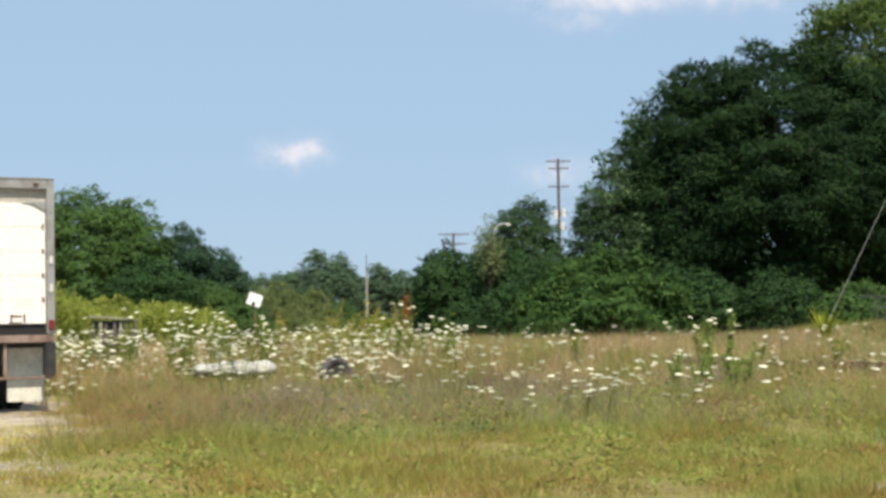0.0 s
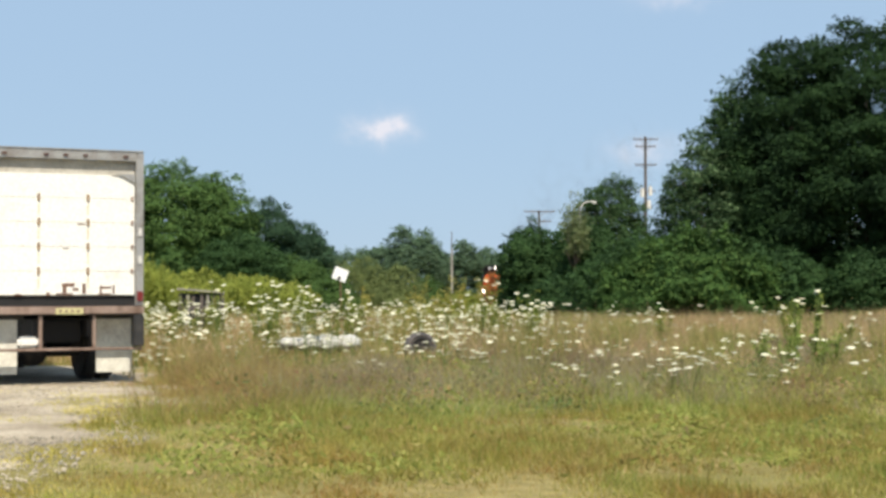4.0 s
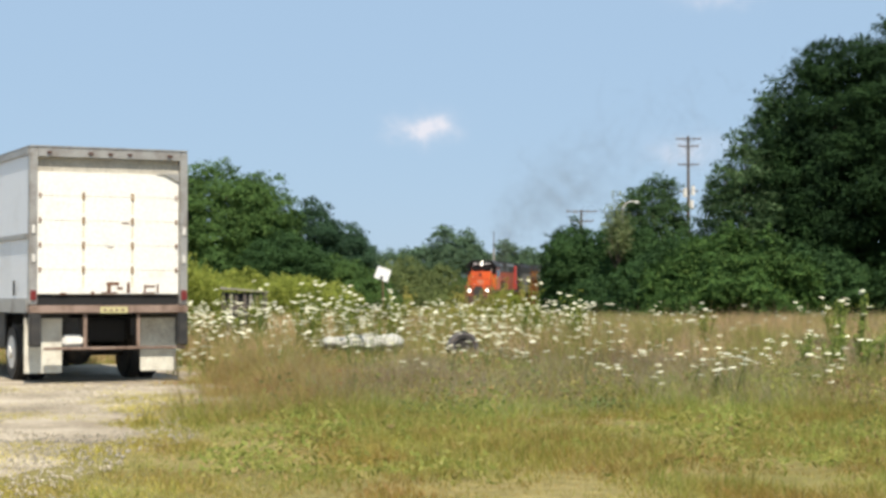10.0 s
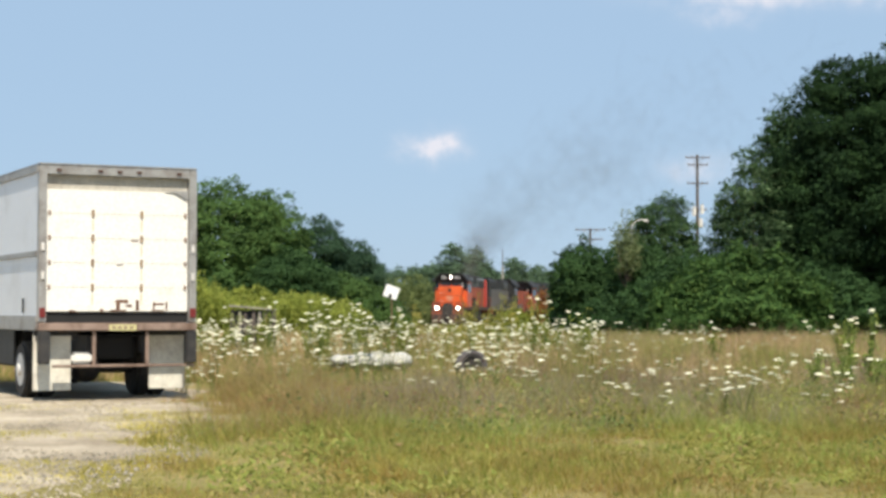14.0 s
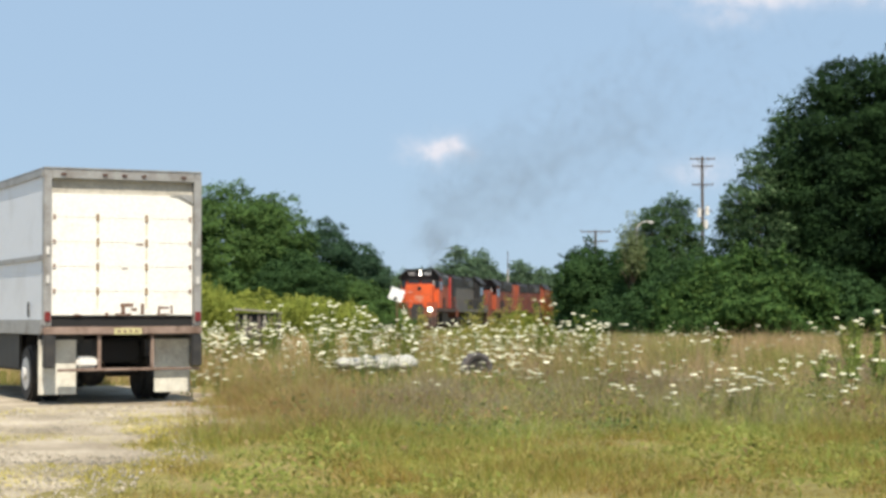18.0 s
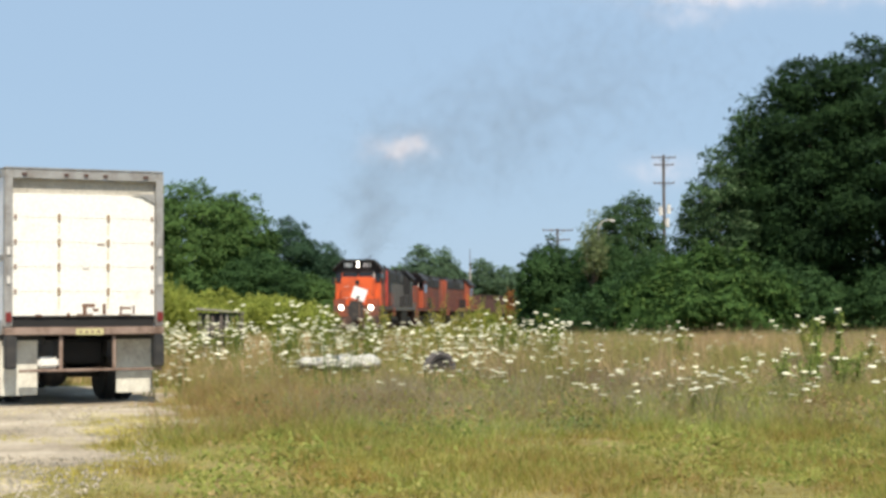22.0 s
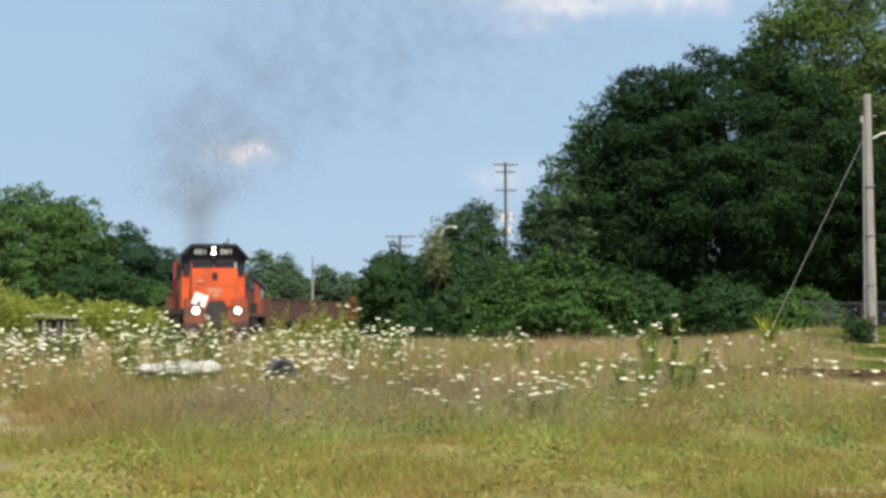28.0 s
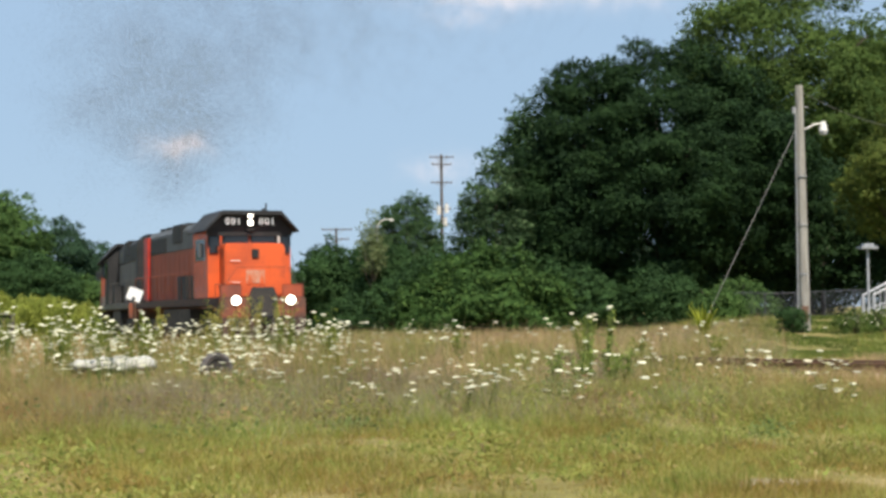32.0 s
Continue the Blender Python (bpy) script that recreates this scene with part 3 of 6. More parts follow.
def crown(lobes, clump, n, flat=0.62, body=0.2, sprigs=0.16):
    """Leaf places and facings of a crown: rounded lobes carry many leafy clumps on their outside, with shade between them,
    sprigs that break the outline, and an inner body that closes the crown. lobes: (x, y, z, rx, ry, rz)."""
    lobes = np.array(lobes, float)
    area = lobes[:, 3] * lobes[:, 5] + lobes[:, 4] * lobes[:, 5] + lobes[:, 3] * lobes[:, 4]
    count = max(14, int(4.2 * area.sum() / clump ** 2 / 1.5))
    k = rng.choice(len(lobes), count, p=area / area.sum())
    d = rng.normal(0, 1, (count, 3))
    d[:, 2] += 0.18
    d[:, 1] -= 0.25
    d = unit(d)
    r = np.maximum(lobes[k, 3:] - 0.25 * clump, 0.3 * lobes[k, 3:])
    c = lobes[k, :3] + d * r * rng.uniform(0.74, 1.04, (count, 1))
    inside = np.zeros(count, bool)
    for m in range(len(lobes)):
        q = (c - lobes[m, :3]) / lobes[m, 3:]
        inside |= (np.linalg.norm(q, axis=1) < 0.66) & (k != m)
    c, d, k = c[~inside], d[~inside], k[~inside]
    rad = clump * rng.uniform(0.55, 1.25, (len(c), 1)) * np.array([1.0, 1.0, flat])
    w = rad[:, 0] ** 2
    i = rng.choice(len(c), n, p=w / w.sum())
    u = unit(rng.normal(0, 1, (n, 3)) + d[i] * 0.75 + np.array([0, 0, 0.55]))
    ph = rng.uniform(0, 6.28, (len(c), 3))
    ragged = 1 + 0.16 * np.sin(u[:, 0] * 6 + ph[i, 0]) + 0.16 * np.sin(u[:, 1] * 7 + u[:, 2] * 5 + ph[i, 1])
    f = (1 - np.abs(rng.normal(0, 0.17, n))) * ragged
    p = c[i] + u * rad[i] * f[:, None]
    nn = u * 0.75 + d[i] * 0.25 + np.array([0, 0, 0.2])
    # sprigs: a few short shoots on each clump
    sp = rng.random(n) < sprigs
    shoots = unit((rng.normal(0, 1, (len(c), 4, 3)) + d[:, None, :] * 0.7 + np.array([0, 0, 0.5])).reshape(-1, 3)).reshape(len(c), 4, 3)
    a = shoots[i, rng.integers(0, 4, n)]
    t = rng.uniform(0.75, 1.5, n)[:, None]
    p2 = c[i] + a * rad[i] * t + rng.normal(0, 0.075 * clump, (n, 3)) * (1.65 - t)
    p[sp], nn[sp] = p2[sp], unit(a + rng.normal(0, 0.5, (n, 3)))[sp]
    # inner body
    inn = rng.random(n) < body
    m = rng.choice(len(lobes), n, p=area / area.sum())
    q = unit(rng.normal(0, 1, (n, 3)))
    p3 = lobes[m, :3] + q * np.maximum(lobes[m, 3:] - 0.75 * clump, 0.35 * lobes[m, 3:]) * (1 - np.abs(rng.normal(0, 0.08, n)))[:, None]
    p[inn], nn[inn] = p3[inn], q[inn]
    return p, nn


def lobes_for(rx, ry, low, top, count=5):
    """An uneven crown outline: a main body and smaller lobes round it that reach its full width and height."""
    cz, rz = (low + top) / 2, (top - low) / 2
    out = [(0, 0, cz - 0.04 * rz, rx * 0.88, ry * 0.88, rz)]
    for i in range(count):
        a = 6.283 * (i + rng.uniform(-0.3, 0.3)) / count
        f = rng.uniform(0.42, 0.58)
        e = rng.uniform(-0.45, 0.55)
        out.append((math.cos(a) * rx * (1 - f), math.sin(a) * ry * (1 - f), cz + e * rz * (1 - f), rx * f, ry * f, rz * f))
    return out


def trunk_mesh(h, r, spread, limbs, seed):
    rr = random.Random(seed)
    bm = sweep([(0, 0, -0.3), (0.05 * h * rr.uniform(-1, 1) * 0.3, 0, h * 0.25), (0.1 * rr.uniform(-1, 1), 0.1 * rr.uniform(-1, 1), h * 0.55), (0, 0, h * 0.85)], r, 8, r * 0.25)
    for i in range(limbs):
        a, z = rr.uniform(0, 6.28), h * rr.uniform(0.25, 0.6)
        o = [(0, 0, z), (spread * 0.35 * math.cos(a), spread * 0.35 * math.sin(a), z + h * 0.10), (spread * 0.75 * math.cos(a), spread * 0.75 * math.sin(a), z + h * 0.22)]
        b2 = sweep(o, r * 0.4, 5, r * 0.1)
        me = bpy.data.meshes.new("tmp")
        b2.to_mesh(me)
        b2.free()
        bm.from_mesh(me)
        bpy.data.meshes.remove(me)
    return bm


def tree(x, y, top, rx, low, leaf, n, size, label, clump=0.9, ry=None, name="tree", group="", lobes=None, stretch=1.5):
    """A tree: trunk and limbs, and a crown of leaves gathered in clumps. low: height of the crown's underside."""
    z0 = float(land(x, y))
    t = thing(name, x, y, z0, 0, label, name, group)
    h = top - z0
    part("trunk", trunk_mesh(h, max(0.12, h * 0.018), rx, 7, int(abs(x * 7 + y * 13))), M["bark"], t, smooth=True)
    p, d = crown(lobes or lobes_for(rx, ry or rx, low - z0, h), clump, n)
    p[:, 2] = np.maximum(p[:, 2], 0.05)
    V, Fc = leaf_quads(p, d, size, stretch, 0.42)
    link("crown", mesh_of("crown", V, Fc, LEAF[leaf]), t)
    return t


def bush(x, y, top, rx, ry, leaf, n, size, label, clump=0.5, name="bush", group="", stretch=1.6):
    z0 = float(land(x, y))
    t = thing(name, x, y, z0, 0, label, name, group)
    bm = sweep([(0, 0, -0.1), (0.1, 0, top * 0.4), (0.2, 0.1, top * 0.7)], 0.06, 5, 0.02)
    for a in (1.2, 2.9, 4.6):
        me = bpy.data.meshes.new("tmp")
        b2 = sweep([(0, 0, 0), (rx * 0.3 * math.cos(a), ry * 0.3 * math.sin(a), top * 0.35), (rx * 0.6 * math.cos(a), ry * 0.6 * math.sin(a), top * 0.6)], 0.05, 5, 0.02)
        b2.to_mesh(me)
        b2.free()
        bm.from_mesh(me)
        bpy.data.meshes.remove(me)
    part("stem", bm, M["bark"], t)
    h = top - z0
    lobes = lobes_for(rx, ry, -0.5 * h, h)
    p, d = crown(lobes, clump, int(n * 1.35), flat=0.8, sprigs=0.22)
    above = p[:, 2] > 0.03
    V, Fc = leaf_quads(p[above], d[above], size, stretch, 0.42)
    link("foliage", mesh_of("foliage", V, Fc, LEAF[leaf]), t)
    return t


def build_trees():
    # wood on the far side of the lot
    g = "trees beyond the truck"
    tree(-19.2, 150, 12.8, 6.0, 1.0, "mid", 52000, 0.19, "broad green deciduous tree at the edge of the field", 1.15, group=g)
    tree(-26.5, 156, 11.6, 5.0, 1.5, "dark", 16000, 0.24, "dense dark green tree at the edge of the field", 1.1, group=g)
    tree(-33.5, 150, 10.5, 5.0, 1.5, "mid", 12000, 0.26, "broad green deciduous tree at the edge of the field", 1.1, group=g)
    tree(-15.2, 152, 12.1, 3.6, 1.0, "mid", 26000, 0.18, "round green tree at the edge of the field", 1.0, group=g)
    tree(-11.2, 158, 10.1, 2.7, 1.0, "blue", 18000, 0.17, "dark blue-green tree with an open crown", 0.85, group=g)
    tree(-8.2, 164, 8.0, 2.5, 0.5, "blue", 13000, 0.17, "small dark green tree at the edge of the field", 0.8, group=g)
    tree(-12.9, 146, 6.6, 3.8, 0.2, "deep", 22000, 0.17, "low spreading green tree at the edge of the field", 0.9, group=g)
    tree(-8.5, 150, 4.6, 3.0, 0.2, "mid", 14000, 0.16, "low spreading green tree at the edge of the field", 0.75, group=g)
    # woods in the distance, their haze put into the leaf colour
    g = "woods in the distance"
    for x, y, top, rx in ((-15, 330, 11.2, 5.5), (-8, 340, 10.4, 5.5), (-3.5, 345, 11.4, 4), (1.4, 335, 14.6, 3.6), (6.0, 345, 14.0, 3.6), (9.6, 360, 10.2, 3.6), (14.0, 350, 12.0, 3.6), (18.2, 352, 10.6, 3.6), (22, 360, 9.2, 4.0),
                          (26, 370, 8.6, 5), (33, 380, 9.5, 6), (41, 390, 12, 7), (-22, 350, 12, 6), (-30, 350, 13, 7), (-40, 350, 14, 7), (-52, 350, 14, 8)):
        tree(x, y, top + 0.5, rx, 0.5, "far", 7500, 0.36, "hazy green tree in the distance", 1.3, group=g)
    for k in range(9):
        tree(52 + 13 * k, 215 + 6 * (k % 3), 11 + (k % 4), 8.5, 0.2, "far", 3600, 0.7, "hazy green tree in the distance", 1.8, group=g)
    # right of the track
    g = "trees beyond the track"
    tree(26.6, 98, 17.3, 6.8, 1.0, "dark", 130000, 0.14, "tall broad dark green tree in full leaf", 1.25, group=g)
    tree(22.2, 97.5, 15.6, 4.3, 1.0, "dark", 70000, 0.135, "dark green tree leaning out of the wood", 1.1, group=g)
    tree(19.6, 99, 14.0, 2.5, 0.8, "edge", 34000, 0.135, "dark green tree with a ragged edge", 0.8, group=g)
    tree(17.0, 96.5, 10.4, 2.3, 1.5, "silver", 22000, 0.13, "pale grey-green maple at the edge of the wood", 0.7, group=g)
    tree(31.5, 97, 14.2, 4.8, 2.0, "dark", 60000, 0.15, "dark green tree with shade put into its leaf colour", 1.1, group=g)
    tree(42.0, 122, 26.0, 9.6, 5.0, "olive", 120000, 0.18, "very tall light green tree above the others", 1.3, group=g)
    tree(54.0, 125, 24.0, 9.0, 5.0, "olive", 30000, 0.26, "very tall light green tree above the others", 1.4, group=g)
    tree(41.5, 93, 14.5, 4.0, 5.4, "gold", 26000, 0.15, "yellowish green tree overhanging the yard", 0.9, group=g)
    # dark-leaved trees from here on fill in the shade below the wood
    tree(36.5, 98, 9.6, 4.2, 0.6, "dark", 22000, 0.16, "dark green tree with shade put into its leaf colour", 1.0, group=g)
    tree(30.0, 99, 7.6, 3.4, 0.6, "dark", 16000, 0.16, "dark green tree with shade put into its leaf colour", 0.9, group=g)
    tree(43.0, 99, 8.0, 3.6, 0.6, "dark", 12000, 0.18, "dark green tree with shade put into its leaf colour", 0.9, group=g)
    tree(48.0, 98, 12.0, 5.0, 1.0, "dark", 12000, 0.24, "dark green tree with shade put into its leaf colour", 1.1, group=g)
    tree(38.0, 104, 11.0, 5.0, 0.5, "dark", 16000, 0.2, "dark green tree with shade put into its leaf colour", 1.1, group=g)
    tree(36.4, 87.5, 10.6, 2.7, 4.6, "gold", 15000, 0.14, "yellow-green tree overhanging the yard fence", 0.75, group=g)
    tree(18.8, 153, 12.0, 3.4, 1.0, "edge", 24000, 0.17, "dark blue-green tree behind the bushes", 0.8, group=g)
    tree(15.3, 149, 10.4, 1.5, 1.0, "pale", 3200, 0.15, "thin pale grey-green tree behind the bushes", 0.5, group=g)
    tree(11.6, 112.5, 6.9, 0.8, 3.6, "pale", 2000, 0.12, "slender pale tree among the bushes", 0.42, group=g)
    # bushes between the trees and the track
    g = "bushes beyond the track"
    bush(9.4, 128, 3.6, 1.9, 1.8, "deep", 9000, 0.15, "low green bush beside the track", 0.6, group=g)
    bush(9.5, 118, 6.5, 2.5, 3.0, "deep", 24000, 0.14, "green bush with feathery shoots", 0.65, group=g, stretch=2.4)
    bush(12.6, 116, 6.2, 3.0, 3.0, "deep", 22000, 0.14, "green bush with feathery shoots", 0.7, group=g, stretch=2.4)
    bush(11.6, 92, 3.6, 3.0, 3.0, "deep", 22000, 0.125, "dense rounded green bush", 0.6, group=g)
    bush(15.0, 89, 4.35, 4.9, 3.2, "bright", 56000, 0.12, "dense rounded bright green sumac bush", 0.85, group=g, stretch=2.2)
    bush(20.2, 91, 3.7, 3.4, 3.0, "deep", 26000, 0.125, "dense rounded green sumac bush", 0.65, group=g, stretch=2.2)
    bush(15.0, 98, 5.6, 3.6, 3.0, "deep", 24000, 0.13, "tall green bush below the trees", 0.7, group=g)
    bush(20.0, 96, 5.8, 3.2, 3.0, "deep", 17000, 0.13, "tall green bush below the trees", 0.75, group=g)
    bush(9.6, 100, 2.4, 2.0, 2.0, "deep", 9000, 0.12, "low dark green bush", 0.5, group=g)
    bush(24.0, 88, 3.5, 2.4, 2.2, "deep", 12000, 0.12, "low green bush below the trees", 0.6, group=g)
    bush(27.0, 84, 2.7, 1.7, 1.4, "mid", 9000, 0.11, "low rounded green bush by the fence", 0.45, group=g)
    bush(24.6, 80, 2.2, 1.3, 1.2, "mid", 6000, 0.11, "low rounded green bush by the fence", 0.4, group=g)
    bush(11.0, 200, 4.6, 0.6, 0.6, "rust", 900, 0.16, "dead rust-brown shrub beside the track", 0.3, group=g)
    bush(21.7, 61.4, float(land(21.7, 61.4)) + 1.0, 0.5, 0.4, "deep", 2200, 0.07, "small bushy green weed at the foot of the pole", 0.25, group="weeds by the pole")
    for x, y, rx in ((23.9, 60.9, 0.8), (25.2, 61.2, 0.9)):
        bush(x, y, float(land(x, y)) + 0.8, rx, 0.5, "olive", 1500, 0.06, "loose light green weed full of small white flowers", 0.25, group="weeds by the pole")
    # scrub in front of the wood
    g = "scrub at the edge of the field"
    for x, y, top, rx, leaf in ((-14.6, 116, 4.4, 1.8, "mid"), (-12.6, 113, 3.0, 2.2, "scrub"), (-9.6, 112, 2.5, 2.4, "scrub"), (-7.0, 113, 2.1, 2.0, "scrub"), (-16.5, 112, 3.8, 2.2, "bright"),
                                (-5.2, 130, 2.8, 2.4, "mid"), (-4.0, 190, 5.8, 4.0, "dusty"), (0.6, 200, 4.9, 3.4, "dusty"), (-7.5, 180, 5.0, 3.4, "mid"), (3.6, 215, 3.6, 3.0, "mid"), (-20.5, 116, 4.0, 2.6, "mid"), (-1.2, 165, 2.2, 2.6, "dusty"),
                                (13.0, 150, 1.8, 2.4, "mid"), (5.4, 140, 1.5, 1.4, "scrub")):
        bush(x, y, top, rx, rx * 0.8, leaf, 9000, 0.14, "yellow-green scrub at the edge of the field" if leaf == "scrub" else "green scrub at the edge of the field", 0.5, group=g)


build_trees()


# ---- grass ----
def blades(n, region, height, width, lean, density=None, tall=None):
    """Triangular blades scattered in the wedge of ground from region = (near, far, left, right), left and right as slopes."""
    d0, d1, a0, a1 = region
    y = np.sqrt(rng.uniform(d0 * d0, d1 * d1, n))
    x = y * rng.uniform(a0, a1, n)
    if density is not None:
        keep = rng.random(n) < density(x, y)
        x, y = x[keep], y[keep]
    n = len(x)
    z = land(x, y)
    h = height * rng.uniform(0.4, 1.25, n) * (0.32 + 1.1 * waves(x, y, 1.7, 71)) * (0.55 + 0.8 * waves(x, y, 4.0, 72))
    h = np.minimum(h, height * rng.uniform(0.95, 1.3, n))
    h *= 1 - 0.5 * np.clip(z / 0.45, 0, 1) * (height > 0.2)   # grazed lower on the bank
    g = x / y
    h *= np.where((y < 36.3) & (y > 25) & ((np.abs(g + 0.043) < 0.026) | (np.abs(g - 0.017) < 0.017)), 0.45, 1.0)   # trampled round the litter in the field
    w = width * rng.uniform(0.6, 1.4, n)
    a = rng.uniform(0, 2 * math.pi, n)
    la, lm = rng.uniform(0, 2 * math.pi, n), np.abs(rng.normal(0, lean, n))
    base = np.stack([x, y, z - 0.02], 1)
    t = np.stack([np.cos(a), np.sin(a), np.zeros(n)], 1) * (w / 2)[:, None]
    tip = base + np.stack([np.cos(la) * lm * h, np.sin(la) * lm * h, h], 1)
    V = np.stack([base - t, base + t, tip], 1).reshape(-1, 3)
    return V, np.arange(3 * n).reshape(-1, 3)


def waves(x, y, s, seed):
    """Slow uneven patches between 0 and 1."""
    r = np.random.default_rng(seed)
    v = np.zeros_like(x)
    for k in range(5):
        a, f, p = r.uniform(0, 6.28), s * r.uniform(0.6, 2.2), r.uniform(0, 6.28)
        v += np.sin((x * math.cos(a) * 1.0 + y * math.sin(a) * 0.6) * f + p)
    return 1 / (1 + np.exp(-1.2 * v))


def off_gravel(x, y):
    bare = np.hypot((x - 4.25) / 0.5, (y - 12.85) / 0.34) < 1   # the small gravel patch
    return np.where(y > 33.5, 1.0, np.clip((x - gravel_edge(y)) / 0.8 + 0.5, 0.0, 1)) * np.where(bare, 0.08, 1.0)


def off_track(x, y):
    d = np.min(np.hypot(x[:, None] - LINE[None, 24:230:6, 0], y[:, None] - LINE[None, 24:230:6, 1]), axis=1)
    return np.where(d < 2.1, 0.06, 1.0)


def build_grass():
    L, R = -0.30, 0.43

    def put(name, n, region, h, w, lean, dens, mat, label):
        V, Fc = blades(n, region, h, w, lean, dens)
        tagged(link(name, mesh_of(name, V, Fc, mat)), label, "grass", kind="stuff")

    open_ = lambda x, y: np.where(y > 24, np.clip((0.345 + 0.012 * np.sin(y * 2.1) - x / y) / 0.035, 0.0, 1.0), 1.0)   # short ground beside the track
    def haze(x, y):   # where the purplish seed heads stand
        a = x / y
        return np.clip(np.exp(-((a + 0.005) / 0.06) ** 2 - ((y - 28) / 6) ** 2) + 0.8 * np.exp(-((a - 0.225) / 0.03) ** 2 - ((y - 36) / 7) ** 2) + 0.55 * np.exp(-((a - 0.11) / 0.06) ** 2 - ((y - 29) / 5) ** 2) + 0.16 * waves(x, y, 0.8, 21), 0, 1)

    put("short_grass", 330000, (9.5, 27, L, R), 0.12, 0.011, 0.9, lambda x, y: off_gravel(x, y) * (0.75 + 0.25 * waves(x, y, 1.1, 3)) * np.where(y < 21, np.clip(0.22 + (x + 2.6) / 2.6, 0.22, 1), 1), GRASS["mown"], "short olive and straw coloured grass")
    put("fringe_grass", 95000, (9.5, 24, L, 0.02), 0.06, 0.011, 0.9, lambda x, y: np.clip((x - gravel_edge(y) + 1.2) / 1.0, 0, 1) * np.clip((0.2 - x) / 1.5, 0, 1) * np.clip((23 - y) / 4, 0, 1), GRASS["yellow"], "sunburnt yellow-green grass along the gravel")
    put("thin_weeds", 220000, (9.5, 30, L, -0.08), 0.07, 0.012, 0.9, lambda x, y: (1 - off_gravel(x, y)) * waves(x, y, 1.1, 5) ** 2.2 * np.clip((26 - y) / 9, 0.12, 1) * (x > -8), GRASS["yellow"], "thin yellow-green weeds on the gravel")
    put("thatch", 130000, (9.5, 25, -0.16, R), 0.10, 0.011, 1.0, lambda x, y: off_gravel(x - 0.2, y) * waves(x, y, 0.9, 44) ** 2 * np.where(x > 0.17 * y, 0.5, 1), GRASS["brown"], "flattened brown thatch in the short grass")
    put("seed_haze", 60000, (16, 27, -0.12, R), 0.22, 0.008, 0.7, lambda x, y: off_gravel(x - 0.3, y) * waves(x, y, 0.8, 95) ** 2 * np.clip((y - 16) / 7, 0, 1), GRASS["plum"], "low purplish seed heads over the short grass")
    put("grass_tufts", 150000, (12, 28, -0.15, R), 0.20, 0.009, 0.6, lambda x, y: off_gravel(x - 0.3, y) * waves(x, y, 2.6, 14) ** 3 * np.where(x > 0.12 * y, 1.0, 0.45), GRASS["green"], "fresh green tufts in the short grass")
    put("meadow_grass", 300000, (15, 42, L, R), 0.32, 0.009, 1.0, lambda x, y: off_gravel(x - 0.3, y) * off_track(x, y) * (0.12 + 0.88 * open_(x, y)) * np.clip((y - 15) / 7, 0.05, 1) * (0.3 + 0.7 * waves(x, y, 1.1, 8)), GRASS["green"], "tall green meadow grass")
    put("brown_grass", 240000, (18.5, 31, L, R), 0.46, 0.008, 0.9, lambda x, y: off_gravel(x - 0.3, y) * np.clip((y - 18.5) / 4, 0, 1) * np.clip(np.clip((-0.9 - x) / 1.0, 0, 1) + 0.14 * waves(x, y, 1.2, 24), 0, 1), GRASS["brown"], "brownish seed heads of tall grass")
    put("purple_grass", 330000, (20, 44, -0.14, R), 0.46, 0.008, 0.9, lambda x, y: off_gravel(x - 0.3, y) * open_(x, y) * haze(x, y), GRASS["plum"], "hazy purplish seed heads of tall grass")
    put("dry_grass", 310000, (28, 72, L, R), 0.70, 0.015, 0.75, lambda x, y: off_gravel(x - 0.5, y) * off_track(x, y) * open_(x, y) * (0.2 + 0.8 * waves(x, y, 0.8, 33)) * np.clip((y - 28) / 6, 0, 1) * np.where((y > 44) & (x > 0), 0.6, 1), GRASS["dry"], "tall dry straw coloured grass")
    put("verge_weeds", 34000, (30, 44, 0.12, 0.335), 0.80, 0.012, 0.45, lambda x, y: off_track(x, y) * waves(x, y, 1.2, 57) ** 1.4 * np.clip((0.335 - x / y) / 0.03, 0, 1), GRASS["green"], "tall green weeds in front of the track")
    put("flower_stalks", 42000, (26, 52, -0.16, 0.12), 0.85, 0.011, 0.3, lambda x, y: off_gravel(x - 0.5, y) * off_track(x, y) * np.clip((y - 26) / 5, 0, 1) * waves(x, y, 1.4, 51) ** 1.5, GRASS["green"], "green stalks of the wild carrots")
    put("verge_grass", 40000, (24, 44, 0.31, R + 0.03), 0.14, 0.014, 0.8, lambda x, y: off_track(x, y) * waves(x, y, 1.5, 61), GRASS["dry"], "short dry grass beside the track")
    put("bank_grass", 150000, (42, 80, -0.02, R), 0.62, 0.016, 0.8, lambda x, y: off_track(x, y) * (0.15 + 0.85 * open_(x, y)) * waves(x, y, 0.7, 35) ** 1.6, GRASS["green"], "green grass among the dry grass beyond the track")
    put("bank_seed_heads", 110000, (34, 74, 0.02, R), 0.66, 0.014, 0.8, lambda x, y: off_track(x, y) * open_(x, y) * waves(x, y, 0.9, 37) ** 1.6, GRASS["plum"], "purplish seed heads among the dry grass")
    put("seed_stalks", 9000, (34, 70, -0.04, R), 1.0, 0.022, 0.2, lambda x, y: off_track(x, y) * open_(x, y) * waves(x, y, 1.3, 39), GRASS["stalk"], "thin brown seed stalks standing above the grass")
